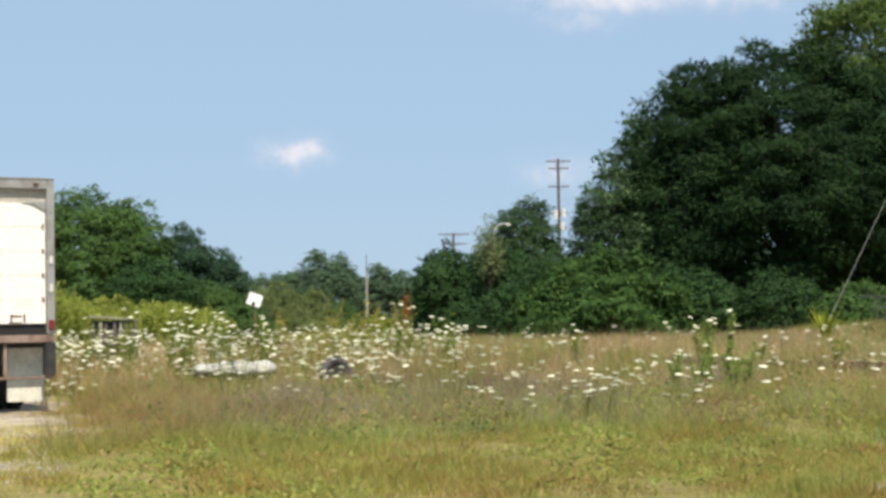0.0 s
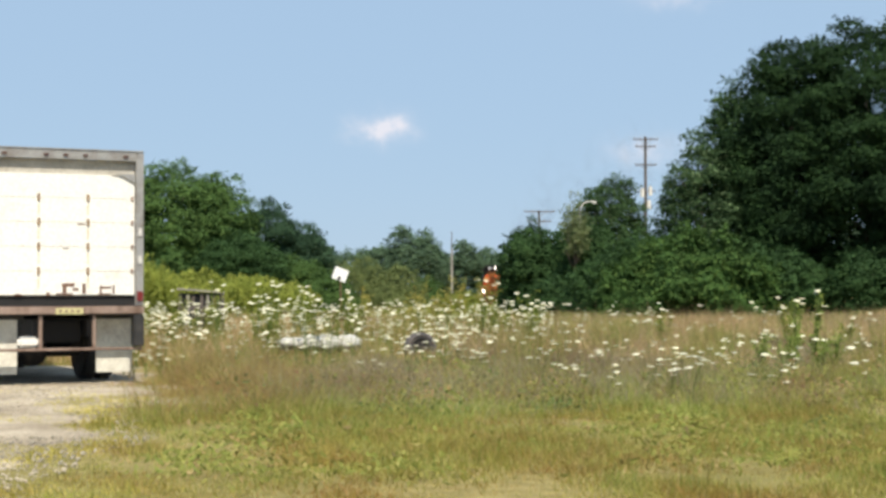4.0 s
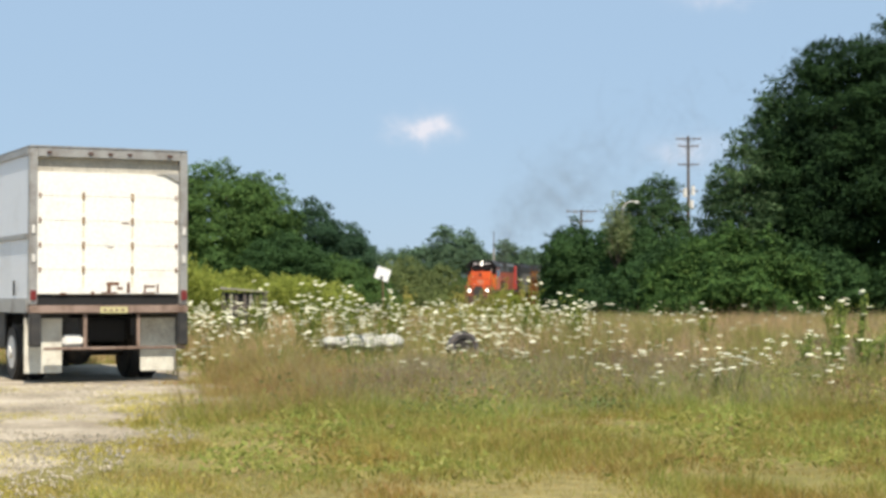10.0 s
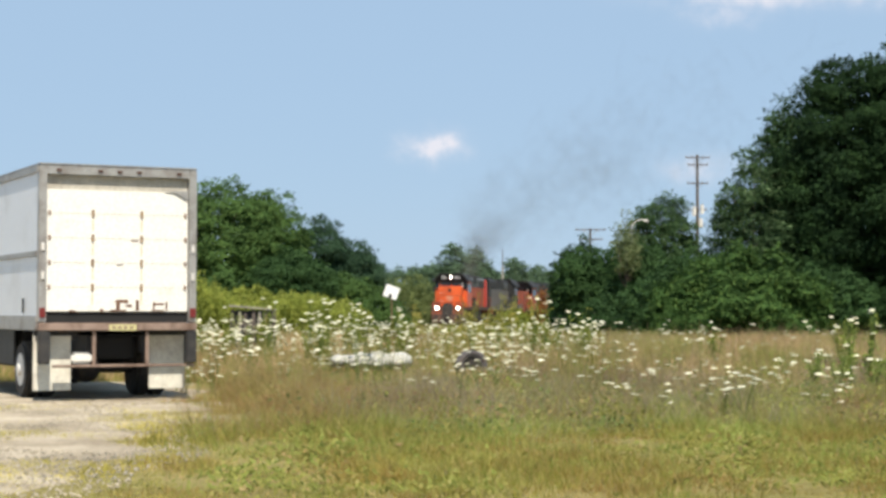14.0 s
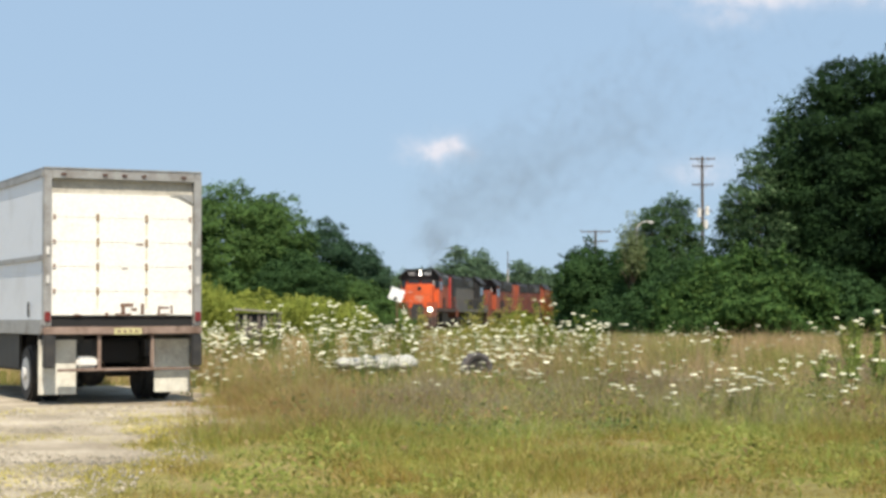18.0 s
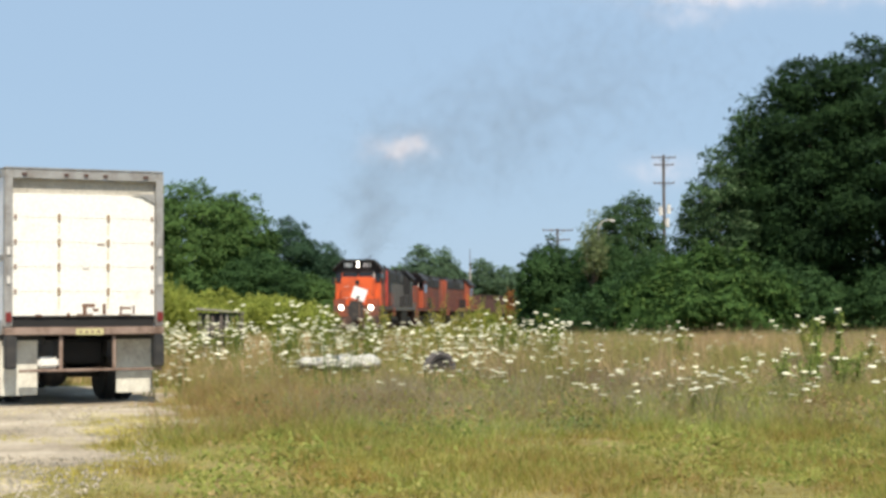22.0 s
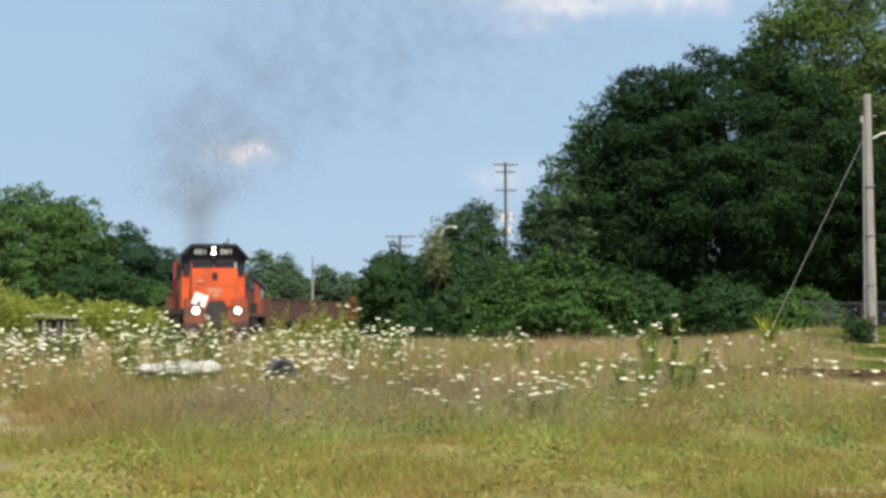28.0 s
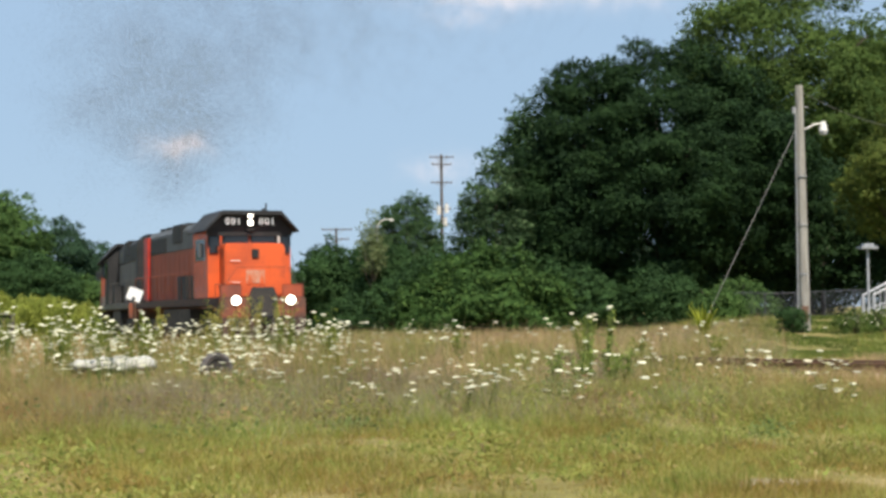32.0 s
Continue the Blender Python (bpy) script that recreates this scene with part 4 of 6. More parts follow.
    put("dry_verge", 60000, (24, 37, 0.17, R), 0.36, 0.011, 0.9, lambda x, y: off_track(x, y) * waves(x, y, 1.0, 41) ** 1.3 * np.clip((x / y - 0.17) / 0.1, 0, 1) * np.clip((y - 26.5) / 4, 0, 1), GRASS["dry"], "dry tan grass in front of the track")
    put("lawn", 190000, (34, 86, 0.29, R + 0.05), 0.10, 0.04, 0.8, lambda x, y: off_track(x, y), GRASS["lawn"], "mown green lawn beyond the track")
    put("far_grass", 120000, (62, 190, L, R), 0.5, 0.05, 0.45, lambda x, y: off_track(x, y) * np.where(x > 0.27 * y, 0.1, 1), GRASS["green"], "tall green grass along the far field")


def build_low_weeds():
    """Low leafy growth in clumps between the grass."""
    q = np.random.default_rng(88)
    for name, count, leaf, near, far, tall, label in (("low_weeds", 300, "weed", 13, 36, 1.0, "low leafy green weeds among the grass"),
                                                      ("dark_weeds", 90, "herb", 18, 36, 1.25, "dark green leafy herbs in the grass"),
                                                      ("dock", 34, "dock", 20, 32, 1.3, "brown seeding dock in the grass")):
        P = []
        while len(P) < count:
            y = math.sqrt(q.uniform(near ** 2, far ** 2))
            x = q.uniform(-0.14, 0.40) * y
            if x < float(gravel_edge(y)) + 0.8:
                continue
            n = int(q.uniform(50, 150))
            s, h = q.uniform(0.12, 0.36), tall * q.uniform(0.12, 0.36) * (0.55 if y < 20 else 1.0)
            c = q.normal(0, 1, (n, 3)) * (s, s, 0) + (x, y, float(land(x, y)))
            c[:, 2] += np.abs(q.normal(0, 0.5, n)) * h * np.exp(-((c[:, 0] - x) ** 2 + (c[:, 1] - y) ** 2) / (2 * s * s)) * 1.5 + 0.02
            P.append(c)
        P = np.vstack(P)
        V, Fc = leaf_quads(P, np.tile([0.0, -0.35, 1.0], (len(P), 1)), 0.032, 2.2, 0.7)
        tagged(link(name, mesh_of(name, V, Fc, GRASS[leaf])), label, "weeds", kind="stuff")


def build_goldenrod():
    """Feathery plumes of goldenrod along the wood, in uneven drifts."""
    q = np.random.default_rng(91)
    P, N = [], []
    for _ in range(1900):
        y = q.uniform(102, 118)
        a = q.uniform(-0.155, -0.052)
        x = a * y
        drift = float(waves(np.array([x]), np.array([y * 0.4]), 0.9, 91)[0])
        h = (1.2 + 1.9 * drift) * q.uniform(0.7, 1.1) * float(np.clip(0.55 - (a + 0.05) * 7.5, 0.5, 1.3))
        n, lean = 46, q.normal(0, 0.16, 2)
        u = q.random(n) ** 0.7
        r = 0.05 + 0.24 * (1 - u) ** 0.8
        w = q.uniform(0, 6.28, n)
        z0 = float(land(x, y))
        P.append(np.stack([x + lean[0] * u * h + r * np.cos(w), y + lean[1] * u * h + r * np.sin(w), z0 + 0.15 + u * h], 1))
        N.append(np.stack([np.cos(w), np.sin(w) - 0.3, 0.9 + 0 * w], 1))
    V, Fc = leaf_quads(np.vstack(P), np.vstack(N), 0.10, 2.4, 0.5)
    tagged(link("goldenrod", mesh_of("goldenrod", V, Fc, LEAF["scrub"])), "feathery yellow-green goldenrod along the wood", "goldenrod", kind="stuff")


build_grass()
build_goldenrod()
build_low_weeds()


# ---- box truck ----
def wheel(parent, x, y, r, w, rim, dual=False):
    bm = bmesh.new()
    for k in ((-1, 1) if dual else (0,)):
        cx = x + k * w * 0.55
        add_cyl(bm, (cx - w / 2, y, r), (cx + w / 2, y, r), r, n=28)
    bmesh.ops.bevel(bm, geom=[e for e in bm.edges if len(e.link_faces) == 2 and e.calc_face_angle(0) > 1], offset=w * 0.18, segments=2, affect="EDGES")
    t = part("wheel", bm, M["rubber"], parent, smooth=False)
    out = -1 if x < 0 else 1
    xo = x + out * (w * (1.05 if dual else 0.5))
    bm = bmesh.new()
    add_cyl(bm, (xo - out * 0.06, y, r), (xo + out * 0.006, y, r), r * 0.58, n=20)
    add_cyl(bm, (xo, y, r), (xo + out * 0.05, y, r), r * 0.22, n=12)
    part("rim", bm, rim, t, "dusty pale steel rim")


def build_truck():
    t = thing("box_truck", -4.954, 26.515, 0.02, 26.0, "white box truck with a rust-streaked roll-up door parked on gravel", "truck")
    W, H0, H1, LEN = 1.22, 1.06, 3.56, 5.6
    body = part("cargo_box", box(-W + 0.02, W - 0.02, 0.10, LEN, H0 + 0.05, H1 - 0.03, 0.02), M["side_box"], t, "bluish white sided cargo box with grey patches")
    part("roof_cap", box(-W - 0.005, W + 0.005, -0.005, LEN + 0.01, H1 - 0.03, H1, 0.012), M["alu"], t)
    for s in (-1, 1):
        part("belt_rail", box(s * (W - 0.005) - 0.018, s * (W - 0.005) + 0.018, 0.12, LEN, 2.17, 2.25, 0.008), M["alu"], body)
        part("bottom_rail", box(s * (W - 0.005) - 0.02, s * (W - 0.005) + 0.02, 0.10, LEN, H0, H0 + 0.22, 0.008), M["alu"], body)
        part("top_rail", box(s * (W - 0.005) - 0.015, s * (W - 0.005) + 0.015, 0.10, LEN, H1 - 0.14, H1 - 0.031, 0.008), M["alu"], body)
        part("corner_post", box(s * W - 0.06 - s * 0.06, s * W + 0.06 - s * 0.06, 0.0, 0.12, H0 + 0.13, H1 - 0.031, 0.012), M["alu"], t)
        for z in (2.25, 1.82):
            part("latch", box(s * (W - 0.06) - 0.022, s * (W - 0.06) + 0.022, -0.02, 0.01, z, z + 0.12, 0.006), M["pale"], t)
        part("tail_lamp", box(s * (W - 0.06) - 0.045, s * (W - 0.06) + 0.045, -0.025, 0.01, 1.25, 1.40, 0.01), M["red_lens"], t, "red tail lamp")
        part("dock_bumper", box(s * (W - 0.09) - 0.085, s * (W - 0.09) + 0.085, -0.06, 0.10, 0.56, 1.055, 0.02), M["black"], t, "black rubber dock bumper")
        fy = 0.20 if s < 0 else 0.34
        part("mud_flap", box(s * 0.87 - 0.345 + (0.05 if s > 0 else -0.03), s * 0.87 + 0.225 + (0.05 if s > 0 else -0.03), fy, fy + 0.015, 0.16, 0.98, 0.004), M["flap"], t, "off-white mud flap")
        part("flap_bracket", box(s * 0.87 - 0.37, s * 0.87 + 0.30, fy + 0.016, fy + 0.06, 0.92, 1.05, 0.006), M["black"], t)
    part("door_header", box(-W + 0.12, W - 0.12, 0.0, 0.12, H1 - 0.17, H1 - 0.031, 0.01), M["alu"], t)
    for x in (-0.93, -0.30, 0.0, 0.30, 0.93):
        part("marker_lamp", box(x - 0.04, x + 0.04, -0.02, 0.005, H1 - 0.125, H1 - 0.08, 0.008), M["amber"], t)
    # roll-up door of stiff panels, slightly let down
    door = part("roll_door", box(-W + 0.125, W - 0.125, 0.085, 0.11, 1.34, H1 - 0.175, 0.003), M["seal"], t, "cream white roll-up door with rusty hinges")
    z, k = 1.345, 0
    for h in (0.36, 0.37, 0.37, 0.37, 0.36):
        part("door_panel", box(-W + 0.13, W - 0.13, 0.055, 0.084, z + 0.0015, z + h - 0.0015, 0.004), M["white_box"], door)
        if 0 < k < 6:
            for x in (-0.395, 0.36):
                part("hinge", box(x - 0.022, x + 0.022, 0.038, 0.06, z - 0.055, z + 0.06, 0.006), M["hinge"], door, "rusty steel hinge")
                part("hinge_stain", box(x - 0.012, x + 0.012, 0.0515, 0.0545, z - 0.26, z - 0.091, 0.0005), M["plate_stain"], door)
            for x in (-1.05, 1.05):
                part("roller_bracket", box(x - 0.02, x + 0.02, 0.04, 0.06, z - 0.03, z + 0.04, 0.004), M["bumper"], door)
        z += h
        k += 1
    # peeled lettering and dents near the foot of the door, left as bare marks
    for x, zz, w, h in ((0.06, 1.50, 0.20, 0.05), (0.0, 1.42, 0.06, 0.12), (0.17, 1.43, 0.09, 0.04), (0.30, 1.44, 0.05, 0.16), (0.56, 1.43, 0.03, 0.12), (0.64, 1.46, 0.16, 0.03), (0.76, 1.43, 0.03, 0.13), (0.0, 1.36, 0.25, 0.025),
                        (-0.7, 1.35, 0.1, 0.03), (0.62, 1.36, 0.2, 0.02), (0.25, 2.42, 0.12, 0.02), (0.02, 2.05, 0.10, 0.012), (-0.25, 1.36, 0.05, 0.05)):
        part("bare_mark", box(x - w / 2, x + w / 2, 0.050, 0.0535, zz - h / 2, zz + h / 2, 0.0005), M["rust"], door, "bare rusty mark")
    part("torn_seal", extrude_profile([(0.72, 3.20), (1.09, 3.20), (1.09, 3.06), (1.0, 3.11), (0.86, 3.18)], 0.03, 0.05), M["alu"], door)
    # near-black panel paints the gap's shade; the box behind it is solid
    part("gap_shade", box(-W + 0.12, W - 0.12, 0.09, 0.30, 1.17, 1.335, 0.004), M["shade_black"], t, "near-black panel for the shade in the gap under the raised door")
    part("bumper", box(-W, W, -0.05, 0.14, 1.055, 1.175, 0.015), M["bumper"], t, "scraped steel rear bumper")
    plate = part("licence_plate", box(-0.16, 0.26, -0.066, -0.051, 1.055, 1.15, 0.004), M["plate"], t, "pale yellow licence plate")
    for x in (-0.09, 0.0, 0.09, 0.18):
        part("mark", box(x - 0.025, x + 0.025, -0.0705, -0.0665, 1.085, 1.12, 0.0005), M["bumper"], plate)
    for x in (-0.37, 0.45):
        part("upright", box(x - 0.025, x + 0.025, 0.0, 0.06, 0.53, 1.05, 0.008), M["bumper"], t)
    part("under_bar", box(-1.0, 1.2, -0.01, 0.055, 0.505, 0.55, 0.012), M["bumper"], t, "steel under-run bar")
    part("white_tank", box(-0.68, -0.36, 0.12, 0.30, 0.56, 0.73, 0.04), M["white_box"], t, "small white plastic canister")
    for s in (-1, 1):
        part("chassis_rail", box(s * 0.42 - 0.04, s * 0.42 + 0.04, 0.15, 7.5, 0.72, 0.98, 0.01), M["black"], t)
    # near-black blocks added to darken the shaded space under the truck
    part("underbody", box(-0.98, 0.98, 2.1, 5.5, 0.45, 1.04, 0.03), M["shade_black"], t, "near-black block for the shaded underbody")
    part("underbody_shade", box(-0.34, 0.36, 0.35, 0.9, 0.62, 0.98, 0.04), M["shade_black"], t)
    part("rear_axle", cyl((-0.9, 1.55, 0.44), (0.9, 1.55, 0.44), 0.07), M["black"], t)
    bm = bmesh.new()
    bmesh.ops.create_uvsphere(bm, u_segments=16, v_segments=10, radius=0.24, matrix=Matrix.Translation((-0.1, 1.55, 0.46)))
    part("differential", bm, M["under"], t, smooth=True)
    for s in (-1, 1):
        wheel(t, s * 0.88, 1.55, 0.44, 0.24, M["pale"], True)
        wheel(t, s * 0.98, 6.8, 0.44, 0.26, M["pale"])
        part("side_marker", box(s * (W + 0.012) - 0.012, s * (W + 0.012) + 0.012, 0.95, 1.0, 1.32, 1.55, 0.006), M["black"], body)
        # black skirts set low to deepen the dark under the box
        part("side_skirt", box(s * 1.1 - 0.02, s * 1.1 + 0.02, 2.1, 5.5, 0.5, 1.05, 0.01), M["black"], t)
    # cab
    cab = part("cab", extrude_profile([(-1.02, 0.62), (1.02, 0.62), (1.02, 1.7), (0.88, 2.42), (-0.88, 2.42), (-1.02, 1.7)], LEN + 0.12, LEN + 1.75, 0.03), M["white_box"], t, "plain white truck cab")
    part("hood", extrude_profile([(-0.98, 0.62), (0.98, 0.62), (0.95, 1.5), (-0.95, 1.5)], LEN + 1.75, LEN + 2.5, 0.05), M["white_box"], cab)
    for s in (-1, 1):
        part("side_window", box(s * 0.99 - 0.02, s * 0.99 + 0.02, LEN + 0.55, LEN + 1.4, 1.72, 2.2, 0.005), M["window"], cab)
        part("mirror", box(s * 1.28 - 0.09, s * 1.28 + 0.09, LEN + 1.45, LEN + 1.5, 1.6, 2.0, 0.02), M["black"], cab)
        part("mirror_arm", cyl((s * 1.0, LEN + 1.48, 1.8), (s * 1.22, LEN + 1.48, 1.8), 0.015), M["black"], cab)


M["seal"] = surface("grey_door_seal", (0.50, 0.47, 0.40), (0.36, 0.32, 0.26), 0.6)
M["hinge"] = surface("rusted_hinge", (0.30, 0.21, 0.12), (0.18, 0.11, 0.07), 0.8, scale=8)
M["plate_stain"] = surface("rust_stain", (0.66, 0.55, 0.36), (0.74, 0.68, 0.54), 0.6, scale=9)
build_truck()


# ---- train ----
M["sill"] = surface("grimy_orange_sill", (0.30, 0.075, 0.03), (0.10, 0.05, 0.035), 0.75, scale=1.6, amount=(0.35, 0.6))
M["soot_orange"] = surface("soot_covered_orange_paint", (0.24, 0.052, 0.024), (0.07, 0.038, 0.032), 0.75, scale=0.9, amount=(0.36, 0.66), stretch=(1, 1, 0.35))
M["silver"] = surface("sooty_silver_paint", (0.14, 0.13, 0.12), (0.06, 0.05, 0.045), 0.6, scale=0.9, amount=(0.4, 0.75), stretch=(1, 1, 0.35))
M["emblem"] = surface("faded_emblem_paint", (0.56, 0.30, 0.21), (0.56, 0.15, 0.06), 0.6, scale=3, amount=(0.35, 0.6))

def bogie(parent, y, axles, r, w=1.0):
    """A truck frame with its wheelsets, under a vehicle."""
    span = 1.9 if axles == 3 else 1.75
    ys = [y + (k - (axles - 1) / 2) * span for k in range(axles)]
    bm = bmesh.new()
    for s in (-1, 1):
        add_box(bm, s * 1.02 - 0.09, s * 1.02 + 0.09, ys[0] - 0.55, ys[-1] + 0.55, 0.55, 0.92, 0.03)
        for q in ys:
            add_box(bm, s * 1.1 - 0.1, s * 1.1 + 0.1, q - 0.17, q + 0.17, 0.32, 0.70, 0.02)
    add_box(bm, -0.95, 0.95, y - 0.4, y + 0.4, 0.6, 0.95, 0.02)
    f = part("bogie", bm, M["under"], parent, "oily black bogie frame")
    for q in ys:
        for s in (-1, 1):
            bm = cyl((s * 0.69, q, r), (s * 0.82, q, r), r, n=20)
            add_cyl(bm, (s * 0.66, q, r), (s * 0.69, q, r), r + 0.03, n=20)
            if s == 1:
                add_cyl(bm, (-0.66, q, r), (0.66, q, r), 0.08, n=8)
            part("rail_wheel", bm, M["rail"], f)
    return f


def text_plate(word, size, x, y, z, parent, material, turn=0):
    cu = bpy.data.curves.new("number", "FONT")
    cu.body, cu.size, cu.extrude, cu.align_x, cu.align_y = word, size, 0.006, "CENTER", "CENTER"
    ob = new("digit", cu)
    dg = bpy.context.evaluated_depsgraph_get()
    me = bpy.data.meshes.new_from_object(ob.evaluated_get(dg))
    bpy.data.objects.remove(ob)
    me.materials.clear()
    me.materials.append(material)
    return link("digit", me, parent, m=pose(x, y, z, 90, 0, turn))


def locomotive(label, body, dirty, top, lead=False, tail=None, back=False, cab_paint=None, grey_top=False):
    """A six-axle road-switcher. Its front coupler is at the origin, at rail height; it points along +y."""
    t = thing("locomotive", 0, 0, 0, 0, label, "locomotive", "train")
    n = -1 if back else 1
    fr = -1.5 if lead else 0.0   # how far the pilot and nose sit behind the coupler

    def Y(v):
        return v if not back else -19.4 - v

    def bx(x0, x1, y0, y1, z0, z1, bevel=0.02):
        a, b = sorted((Y(y0), Y(y1)))
        return box(x0, x1, a, b, z0, z1, bevel)

    frame_ = part("underframe", bx(-1.5, 1.5, -18.9, -0.5 + fr, 1.38, 1.66, 0.02), M["plow"] if lead else dirty, t, "grimy underframe and walkway")
    for yy in (-0.52 + fr, -18.88):
        part("end_sill", bx(-1.52, 1.52, yy - 0.08, yy + 0.08, 0.95, 1.62), M["sill"], frame_)
    part("fuel_tank", extrude_profile([(-1.35, 0.55), (-1.0, 0.32), (1.0, 0.32), (1.35, 0.55), (1.4, 1.3), (-1.4, 1.3)], *sorted((Y(-7.6), Y(-12.6))), 0.03), M["under"], t, "oily black fuel tank")
    # snow plough pilot, stepped sides
    p = Y(-0.25)
    part("pilot", extrude_profile([(-1.45, 0.12), (1.45, 0.12), (1.5, 0.95), (-1.5, 0.95)], *sorted((Y(-0.3 + fr), Y(-0.6 + fr))), 0.02), M["plow"], t, "grimy steel pilot")
    part("coupler", bx(-0.2, 0.2, -0.7 + fr, 0.05, 0.68, 1.0, 0.05), M["under"], t)
    part("rear_coupler", bx(-0.2, 0.2, -19.45, -18.7, 0.68, 1.0, 0.05), M["under"], t)
    part("anticlimber", extrude_profile([(-0.46, 0.75), (0.46, 0.75), (0.50, 1.62), (0.36, 2.0), (-0.36, 2.0), (-0.50, 1.62)], *sorted((Y(-0.35 + fr), Y(-0.7 + fr))), 0.02), M["under"], t, "black anticlimber and hose bracket")
    for s in (-1, 1):
        st = part("step_well", bx(s * 1.3 - 0.2, s * 1.3 + 0.2, -1.5 + fr, -0.6 + fr, 0.45, 1.6, 0.02), M["plow"], t, "grimy step well")
        for z in (0.5, 0.85, 1.2):
            part("tread", bx(s * 1.52 - 0.025, s * 1.52 + 0.025, -1.45 + fr, -0.65 + fr, z, z + 0.05, 0.008), M["yellow"], st)
        # handrails at the front and along the walkway
        posts = [-0.6 + fr, -1.5 + fr, -7.2, -8.8, -10.4, -12.0, -13.6, -15.2, -16.8, -18.4]
        for q in posts:
            zt = 2.12 if q > -4 else 2.65
            part("rail_post", cyl((s * 1.46, Y(q), 1.64), (s * 1.46, Y(q), zt), 0.014, n=6), M["sill"] if q > -4 else dirty, t)
        part("handrail", cyl((s * 1.46, Y(-0.6 + fr), 2.12), (s * 1.46, Y(-1.5 + fr), 2.12), 0.014, n=6), M["sill"], t)
        part("step_guard", bx(s * 1.12 - 0.40, s * 1.12 + 0.40, -0.72 + fr, -0.66 + fr, 1.45, 2.10, 0.03), M["orange_dirty"] if lead else dirty, t)
        part("handrail", cyl((s * 1.46, Y(-7.2), 2.64), (s * 1.46, Y(-18.4), 2.64), 0.02, n=6), dirty, t)
        part("grab_iron", sweep([(s * 1.58, Y(-4.0), 2.3), (s * 1.64, Y(-3.95), 2.5), (s * 1.64, Y(-3.95), 3.0), (s * 1.58, Y(-4.0), 3.2)], 0.012, 6), M["loco_grey"], t)
    part("front_rail", sweep([(-1.3, Y(-0.62 + fr), 2.1), (-0.9, Y(-0.62 + fr), 2.7), (0.9, Y(-0.62 + fr), 2.7), (1.3, Y(-0.62 + fr), 2.1)], 0.011, 6), M["plow"], t)
    # low nose
    nose = part("nose", extrude_profile([(-1.10, 1.66), (1.10, 1.66), (1.10, 3.46), (1.0, 3.58), (-1.0, 3.58), (-1.10, 3.46)], *sorted((Y(-1.55 + fr), Y(-4.0))), 0.05), body, t)
    part("nose_door", bx(-1.04, -0.50, -1.56 + fr, -1.53 + fr, 1.75, 3.0, 0.01), body, nose)
    part("nose_light", bx(-0.13, 0.13, -1.56 + fr, -1.50 + fr, 3.05, 3.36, 0.02), M["loco_black"], nose, "dark nose lamp housing")
    part("emblem", bx(-0.34, 0.34, -1.56 + fr, -1.535 + fr, 2.16, 2.64, 0.01), M["emblem"], nose, "pale worn emblem panel")
    for i in (-1, 1):
        part("emblem_mark", extrude_profile([(i * 0.22 - 0.09, 2.12), (i * 0.22 + 0.09, 2.12), (i * 0.22, 2.5)], *sorted((Y(-1.53 + fr), Y(-1.52 + fr)))), M["orange"], nose)
    for z in (2.2, 2.95):
        part("grab_bar", cyl((0.55, Y(-1.50 + fr), z), (0.9, Y(-1.50 + fr), z), 0.012, n=6), M["pale"], nose)
    # cab
    cab = part("cab", extrude_profile([(-1.52, 1.66), (1.52, 1.66), (1.52, 4.02), (1.02, 4.61), (-1.02, 4.61), (-1.52, 4.02)], *sorted((Y(-3.9), Y(-6.3))), 0.02), cab_paint or body, t)
    part("cab_roof", extrude_profile([(-1.72, 3.99), (-1.72, 4.06), (-1.08, 4.76), (1.08, 4.76), (1.72, 4.06), (1.72, 3.99), (1.08, 4.62), (-1.08, 4.62)], *sorted((Y(-3.45), Y(-6.45))), 0.012), top, cab, "black peaked cab roof")
    part("brow", extrude_profile([(-1.55, 3.87), (1.55, 3.87), (1.57, 4.05), (1.04, 4.64), (-1.04, 4.64), (-1.57, 4.05)], *sorted((Y(-3.80), Y(-3.9)))), top, cab, "black number board brow")
    for s in (-1, 1):
        part("window_band", bx(s * 0.77 - 0.75, s * 0.77 + 0.75, -3.905, -3.885, 3.50, 3.88, 0.006), M["loco_black"], cab)
        part("front_window", bx(s * 0.50 - 0.42, s * 0.50 + 0.42, -3.88, -3.84, 3.60, 3.85, 0.01), M["window"], cab)
        part("corner_window", bx(s * 1.31 - 0.16, s * 1.31 + 0.16, -3.88, -3.84, 3.25, 3.84, 0.01), M["window"], cab)
        part("window_post", bx(s * 1.06 - 0.035, s * 1.06 + 0.035, -3.84, -3.80, 3.5, 3.86, 0.01), M["pale"] if s < 0 else body, cab)
        part("side_window", bx(s * 1.52 - 0.015, s * 1.52 + 0.015, -5.9, -4.3, 3.0, 3.78, 0.01), M["window"], cab)
        part("number_board", bx(s * 0.62 - 0.30, s * 0.62 + 0.30, -3.82, -3.76, 4.19, 4.53, 0.01), M["loco_black"], cab)
    part("mirror", bx(1.62, 1.80, -4.2, -4.1, 3.1, 3.6, 0.02), M["loco_grey"], cab)
    part("horn", cyl((-0.55, Y(-3.9), 4.80), (-0.55, Y(-4.3), 4.80), 0.07, 0.03), M["loco_black"], cab)
    part("antenna", cyl((-0.75, Y(-4.4), 4.72), (-0.75, Y(-4.4), 5.08), 0.03, n=6), M["loco_black"], cab)
    hl = part("headlight_housing", bx(-0.17, 0.17, -3.84, -3.72, 4.02, 4.68, 0.04), M["loco_black"], cab)
